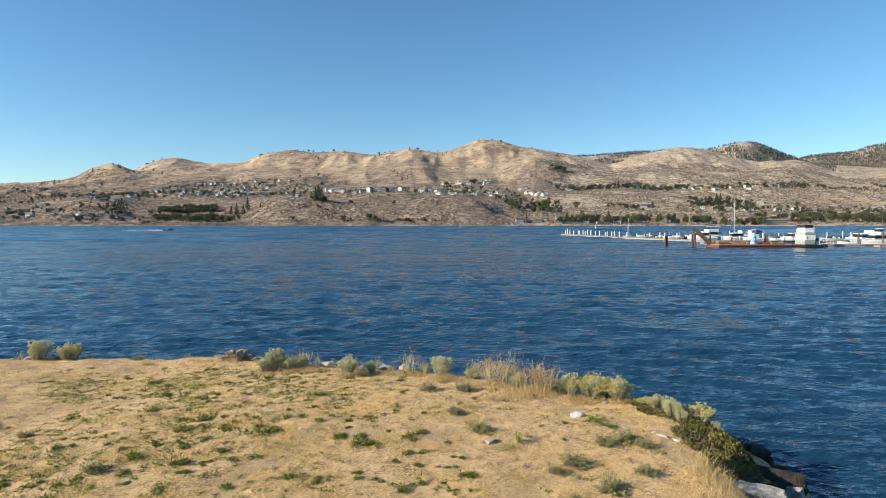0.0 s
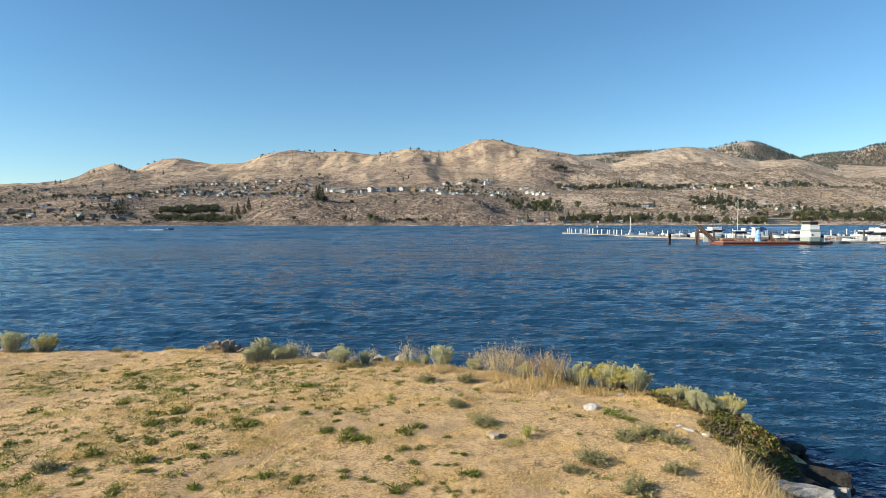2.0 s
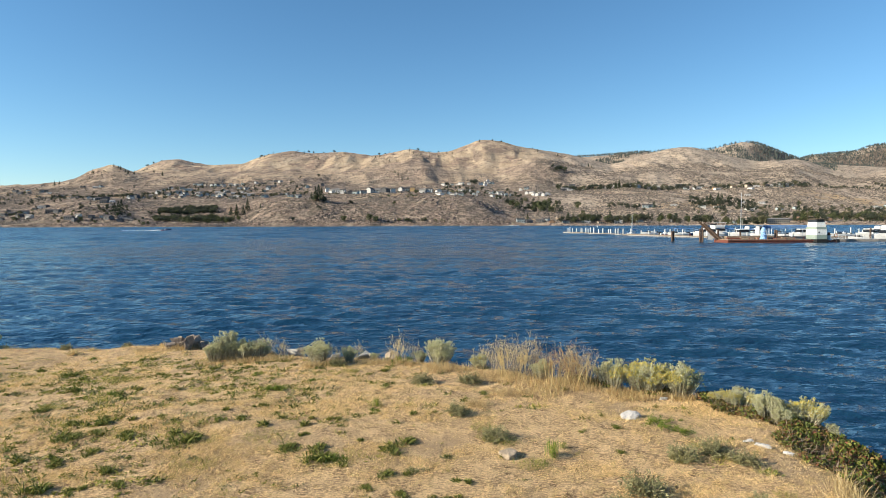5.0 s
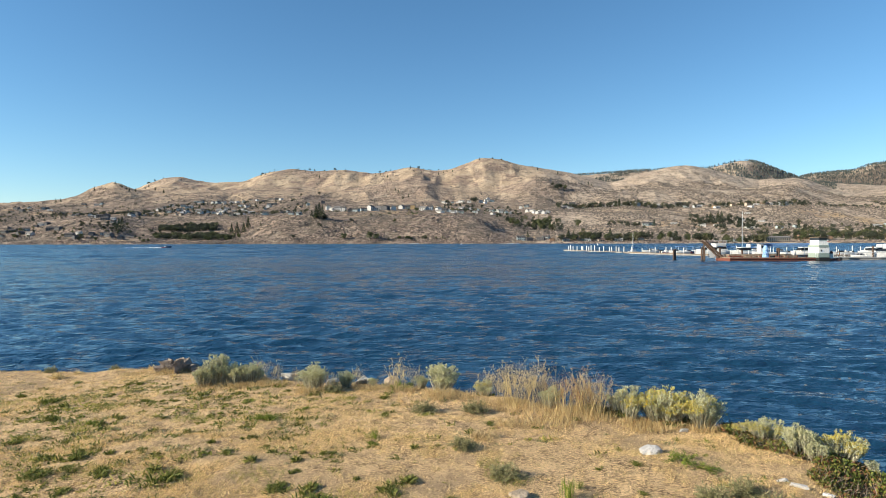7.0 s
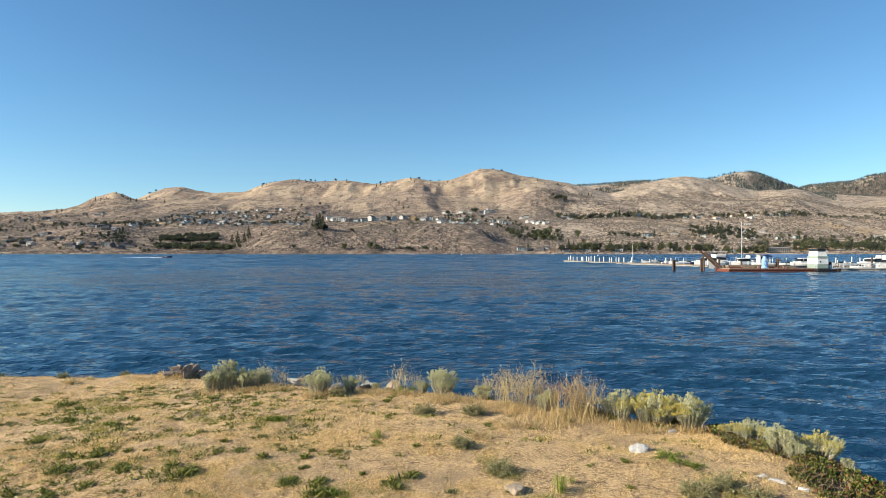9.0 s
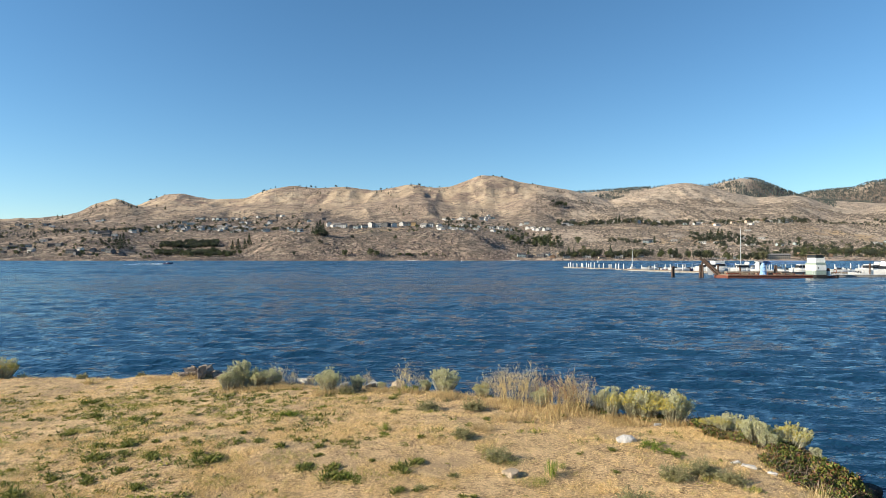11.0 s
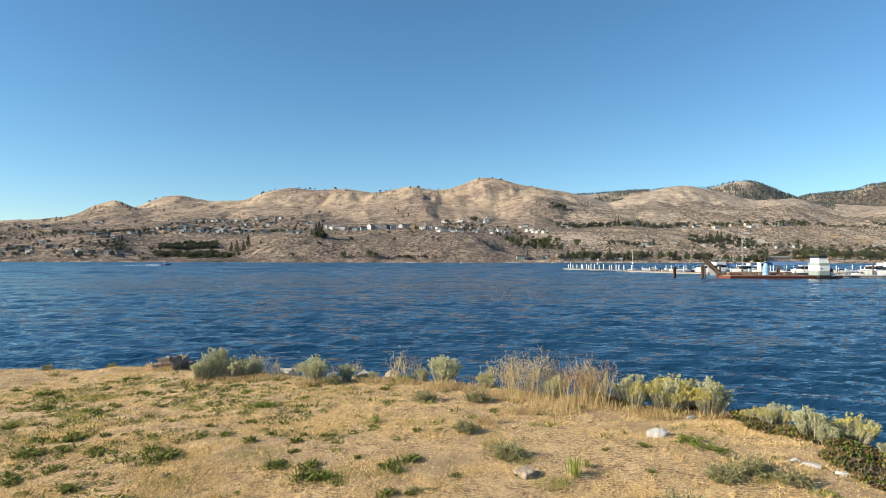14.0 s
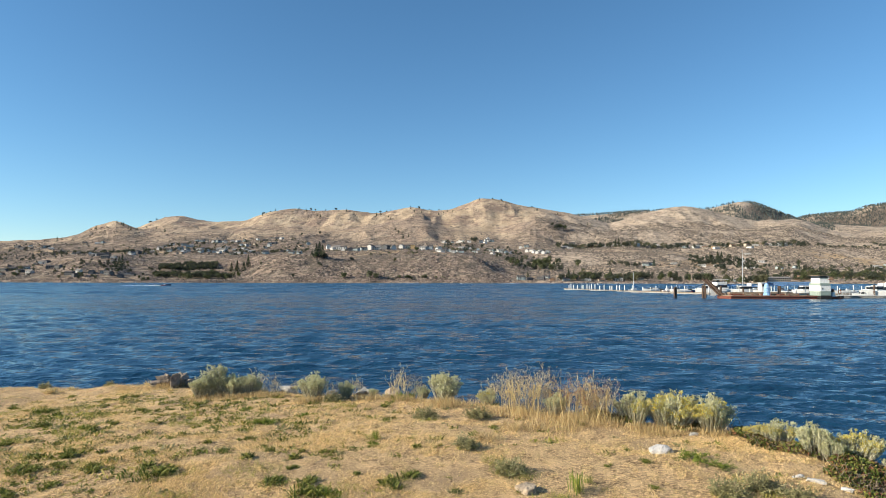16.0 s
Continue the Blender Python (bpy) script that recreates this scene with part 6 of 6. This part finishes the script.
def small_float():
    ob = thing("work_float", pose(89.2, 145.0, 0) @ Matrix.Diagonal((0.75, 0.9, 1, 1)), "small rusty float with an orange ring", "float")
    part("deck", box(bmesh.new(), -1.7, 1.7, -1.4, 1.4, -0.3, 0.5, 0.06), RUST, ob)
    part("tank", tube(bmesh.new(), (-0.3, 0, 0.5), (-0.3, 0, 1.6), 0.55, 0.5, 12), CABIN_WHITE, ob)
    part("tank_cover", tube(bmesh.new(), (-0.3, 0, 1.6), (-0.3, 0, 2.3), 0.5, 0.25, 12), RUST, ob)
    bm = bmesh.new()
    for k in range(14):
        a, b = 6.2832 * k / 14, 6.2832 * (k + 1) / 14
        tube(bm, (0.9 + 0.42 * math.cos(a), -1.2, 1.6 + 0.42 * math.sin(a)), (0.9 + 0.42 * math.cos(b), -1.2, 1.6 + 0.42 * math.sin(b)), 0.1, sides=6)
    part("life_ring", bm, ORANGE, ob)
    part("fender", box(bmesh.new(), 1.0, 2.0, -1.5, -1.2, 0.1, 0.75, 0.1), BLACK, ob)


def gangway(x0, x1, y, z, label):
    """A white aluminium truss bridge."""
    ob = thing("gangway", pose(0, 0, 0), label, "gangway")
    for s in (0, 1.3):
        for h in (0.1, 1.25):
            part("rail", tube(bmesh.new(), (x0, y + s, z + h), (x1, y + s, z + h), 0.06, sides=6), GELCOAT, ob)
        n = int((x1 - x0) / 1.5)
        for k in range(n):
            a, b = x0 + (x1 - x0) * k / n, x0 + (x1 - x0) * (k + 1) / n
            part("post", tube(bmesh.new(), (a, y + s, z + 0.1), (a, y + s, z + 1.25), 0.045, sides=6), GELCOAT, ob)
            if s == 0:
                lo, hi = (0.1, 1.25) if k % 2 else (1.25, 0.1)
                part("brace", tube(bmesh.new(), (a, y, z + lo), (b, y, z + hi), 0.04, sides=6), GELCOAT, ob)
    part("tread", box(bmesh.new(), x0, x1, y + 0.05, y + 1.25, z - 0.02, z + 0.06), STEEL, ob)


def boat_cover(x0, x1, y0, y1, z):
    ob = thing("boat_lift_canopy", pose(0, 0, 0), "long light-blue fabric canopy on posts over a slip", "canopy")
    bm = bmesh.new()
    pts = [(y0, z - 0.75), (y0 + 0.25, z - 0.1), ((y0 + y1) / 2, z + 0.25), (y1 - 0.25, z - 0.1), (y1, z - 0.75)]
    rows = [[bm.verts.new((x, y, h)) for y, h in pts] for x in np.linspace(x0, x1, 7)]
    for a, b in zip(rows, rows[1:]):
        for k in range(4):
            bm.faces.new((a[k], b[k], b[k + 1], a[k + 1]))
    bmesh.ops.solidify(bm, geom=bm.faces[:], thickness=0.04)
    part("canopy", bm, TARP, ob)
    for x in (x0 + 0.3, (x0 + x1) / 2, x1 - 0.3):
        for y in (y0 + 0.2, y1 - 0.2):
            part("post", tube(bmesh.new(), (x, y, -1), (x, y, z - 0.2), 0.07, sides=6), STEEL, ob)


def wake(x, y, length, turn):
    """A low strip of broken foam behind a running boat."""
    rng = np.random.default_rng(int(x) % 97 + 5)
    n = 420
    f = rng.uniform(0, 1, n) ** 1.5
    spread = 0.35 + 1.6 * f
    p = np.stack([-f * length, rng.normal(0, 1, n) * spread, np.abs(rng.normal(0.06, 0.12, n)) * (1.25 - f) * 1.6 + 0.04], 1)
    v, fc = chips(p, rng.uniform(0.2, 0.55, n) * (1.2 - 0.6 * f), rng, 0.0)
    ob = sheet("boat_wake", v, fc, FOAM, False)
    ob.matrix_basis = pose(x, y, 0, 0, 0, turn)
    tagged(ob, "white foam trailing behind a motorboat", "wake", kind="stuff")


def marina():
    floating_dock(56.5, 287, 66.5, 229, 2.4, "long grey floating dock with timber deck")
    floating_dock(66.7, 228, 79.5, 186, 2.4, "grey floating dock walkway reaching the slips")
    floating_dock(79.8, 185, 128, 176, 2.4, "floating dock behind the work barge")
    floating_dock(94, 151, 103.5, 149.8, 2.0, "pale floating dock under the gangway", False)
    floating_dock(103.8, 146, 125, 143.5, 2.6, "timber floating dock beside brown piles")
    gangway(92.6, 103, 149.9, 0.52, "white aluminium truss gangway to the dock")
    floating_dock(103.8, 151, 125, 150.4, 2.2, "pale floating dock below the railings", False)
    gangway(104, 124, 150.2, 0.52, "white aluminium truss walkway with railings")
    rng = np.random.default_rng(12)
    for f in (0.03, 0.07, 0.12, 0.2, 0.29, 0.31, 0.38, 0.42, 0.46, 0.52, 0.6, 0.67, 0.76, 0.79, 0.86, 0.9, 0.97):
        piling(56.5 + 10 * f + 1.0, 287 - 58 * f + 1.4, rng.uniform(1.9, 2.6), 0.22, True, "white sleeved mooring pile with pointed cap", "white mooring piles")
    for f in (0.06, 0.2, 0.3, 0.37, 0.5, 0.56, 0.7, 0.82, 0.95):
        piling(66.7 + 13 * f + 1.2, 228 - 42 * f + 2.0, rng.uniform(1.6, 2.4), 0.17, True, "white sleeved mooring pile with pointed cap", "white mooring piles")
    for k in range(16):
        piling(82 + k * 2.9, 184 - k * 0.5 + rng.uniform(0, 5), rng.uniform(1.5, 2.3), 0.16, True, "white sleeved mooring pile with pointed cap", "white mooring piles")
    for k in range(9):
        piling(104 + k * 7 + rng.uniform(-1, 1), 232 + rng.uniform(0, 10), rng.uniform(2.0, 2.7), 0.19, True, "white sleeved mooring pile with pointed cap", "white mooring piles")
    for x, y, t in ((56.8, 155.5, 2.5), (57.3, 155.8, 2.6), (61.4, 150.0, 3.0), (62.0, 150.3, 3.6), (61.8, 149.4, 2.8), (66.4, 151.5, 2.9), (107.6, 158, 3.2), (110, 152.5, 3.5), (111.5, 143.0, 1.6), (116.5, 150, 2.7), (71.5, 151, 2.4)):
        piling(x, y, t, 0.22, False, "weathered brown timber mooring pile", "brown mooring piles")
    beam = thing("leaning_beam", pose(0, 0, 0), "heavy brown timber beams leaning into the water", "beam")
    part("beam", tube(bmesh.new(), (61.2, 147.6, 4.4), (65.4, 146.6, 0.2), 0.3, 0.3, 6), PILE_WOOD, beam)
    part("beam", tube(bmesh.new(), (60.6, 148.2, 4.6), (64.8, 147.4, 0.2), 0.26, 0.26, 6), PILE_WOOD, beam)
    part("board", box(bmesh.new(), 62.4, 63.5, 147.9, 148.0, 0.6, 2.2), GELCOAT, beam)
    dredge_barge(), tarped_machine(), workboat_cabin(), small_float()
    boat_cover(92.5, 104.5, 176.5, 181.5, 3.6)

    def moor(x, y, turn, *rest):
        boat(pose(x, y, 0, 0, 0, turn), *rest)
    moor(70.5, 231, 200, "small white sailboat with bare mast", 5.4, 2.0, 0.7, GELCOAT, "sail")
    moor(75.5, 224, 190, "white and red runabout at the dock", 5.8, 2.2, 0.85, GELCOAT, "runabout")
    moor(79.0, 219, 10, "white runabout with windshield", 6.2, 2.3, 0.9, GELCOAT, "runabout")
    moor(83.0, 212, 5, "dark blue runabout with white deck", 6.8, 2.4, 0.9, NAVY, "runabout")
    moor(88.5, 203, 178, "white flybridge motor yacht", 12.5, 4.0, 1.5, GELCOAT, "flybridge")
    moor(99.2, 206, 170, "white sailing yacht with tall mast", 10.6, 3.2, 1.0, GELCOAT, "sail")
    moor(94.0, 196, 185, "white cabin cruiser at its berth", 8.0, 2.8, 1.1, GELCOAT, "cruiser")
    moor(101.5, 198, 185, "white motorboat with blue canopy", 6.8, 2.4, 0.9, GELCOAT, "canopy")
    moor(96.0, 187.5, 180, "white pilothouse fishing boat", 7.5, 2.8, 1.1, GELCOAT, "pilothouse")
    moor(106.5, 193, 180, "white motorboat with dark windshield", 6.4, 2.4, 0.9, GELCOAT, "runabout")
    moor(111.5, 190, 185, "white motorboat with blue canopy", 6.6, 2.4, 0.9, GELCOAT, "canopy")
    moor(117.0, 168.5, 182, "white cabin cruiser with radar arch", 10.5, 3.4, 1.4, GELCOAT, "cruiser")
    moor(124.5, 169, 182, "white flybridge cruiser beyond the gangway", 9.5, 3.3, 1.3, GELCOAT, "flybridge")
    moor(106.5, 160.5, 178, "small white boat with red trim", 5.4, 2.1, 0.8, GELCOAT, "runabout")
    moor(121.0, 188, 180, "white motorboat with dark windshield", 7.0, 2.5, 0.9, GELCOAT, "runabout")
    for k in range(7):
        styles = (("canopy", "white motorboat under a dark canvas top", 6.6), ("runabout", "small white runabout at the slip", 5.6), ("cruiser", "white cabin cruiser moored stern out", 8.0))
        style, label, size = styles[k % 3]
        moor(86.5 + k * 5.6, 222 + (k % 2) * 5, 170 + k * 7, label, size, size * 0.36, 0.95, GELCOAT, style)
    moor(108.0, 187, 176, "white cabin cruiser with radar arch", 8.6, 3.0, 1.2, GELCOAT, "cruiser")
    moor(129.0, 186, 182, "white cabin cruiser at its berth", 8.4, 2.9, 1.1, GELCOAT, "cruiser")
    for x, y, turn, label, size, style in ((73.4, 221.5, 195, "white runabout with dark windshield", 6.2, "runabout"), (77.6, 206, 185, "white motorboat with blue canopy", 6.8, "canopy"),
                                           (84.6, 199, 178, "white cabin cruiser at its berth", 9.0, "cruiser"),
                                           (113.5, 158.5, 182, "white flybridge motor yacht", 10.5, "flybridge"),
                                           (115.5, 182, 186, "white runabout with dark windshield", 6.6, "runabout"), (124.0, 181, 178, "white cabin cruiser at its berth", 8.8, "cruiser")):
        moor(x, y, turn, label, size, size * 0.34, 0.8 + size * 0.05, GELCOAT, style)
    boat(pose(-196, 438, 0, 0, -4, -3), "dark speedboat running across the lake", 7.0, 2.5, 0.95, NAVY, "runabout", "speedboats on the lake")
    wake(-199.5, 438, 30, -3)
    boat(pose(-42, 960, 0, 0, -3, -3), "distant white speedboat running along the shore", 7.5, 2.6, 0.95, GELCOAT, "runabout", "speedboats on the lake")
    wake(-46, 960, 40, -3)
    boat(pose(112, 940, 0, 0, -3, -3), "distant white speedboat near the shore", 7.5, 2.6, 0.95, GELCOAT, "runabout", "speedboats on the lake")
    wake(108, 940, 40, -3)
    for x, y in ((-480, 960), (20, 700), (150, 600)):
        ob = thing("buoy", pose(x, y, 0), "small white marker buoy on the lake", "buoy", "marker buoys")
        part("body", tube(bmesh.new(), (0, 0, -0.5), (0, 0, 1.6), 0.5, 0.42, 10), GELCOAT, ob)
        part("top", tube(bmesh.new(), (0, 0, 1.6), (0, 0, 2.6), 0.2, 0.1, 8), GELCOAT, ob)


marina()
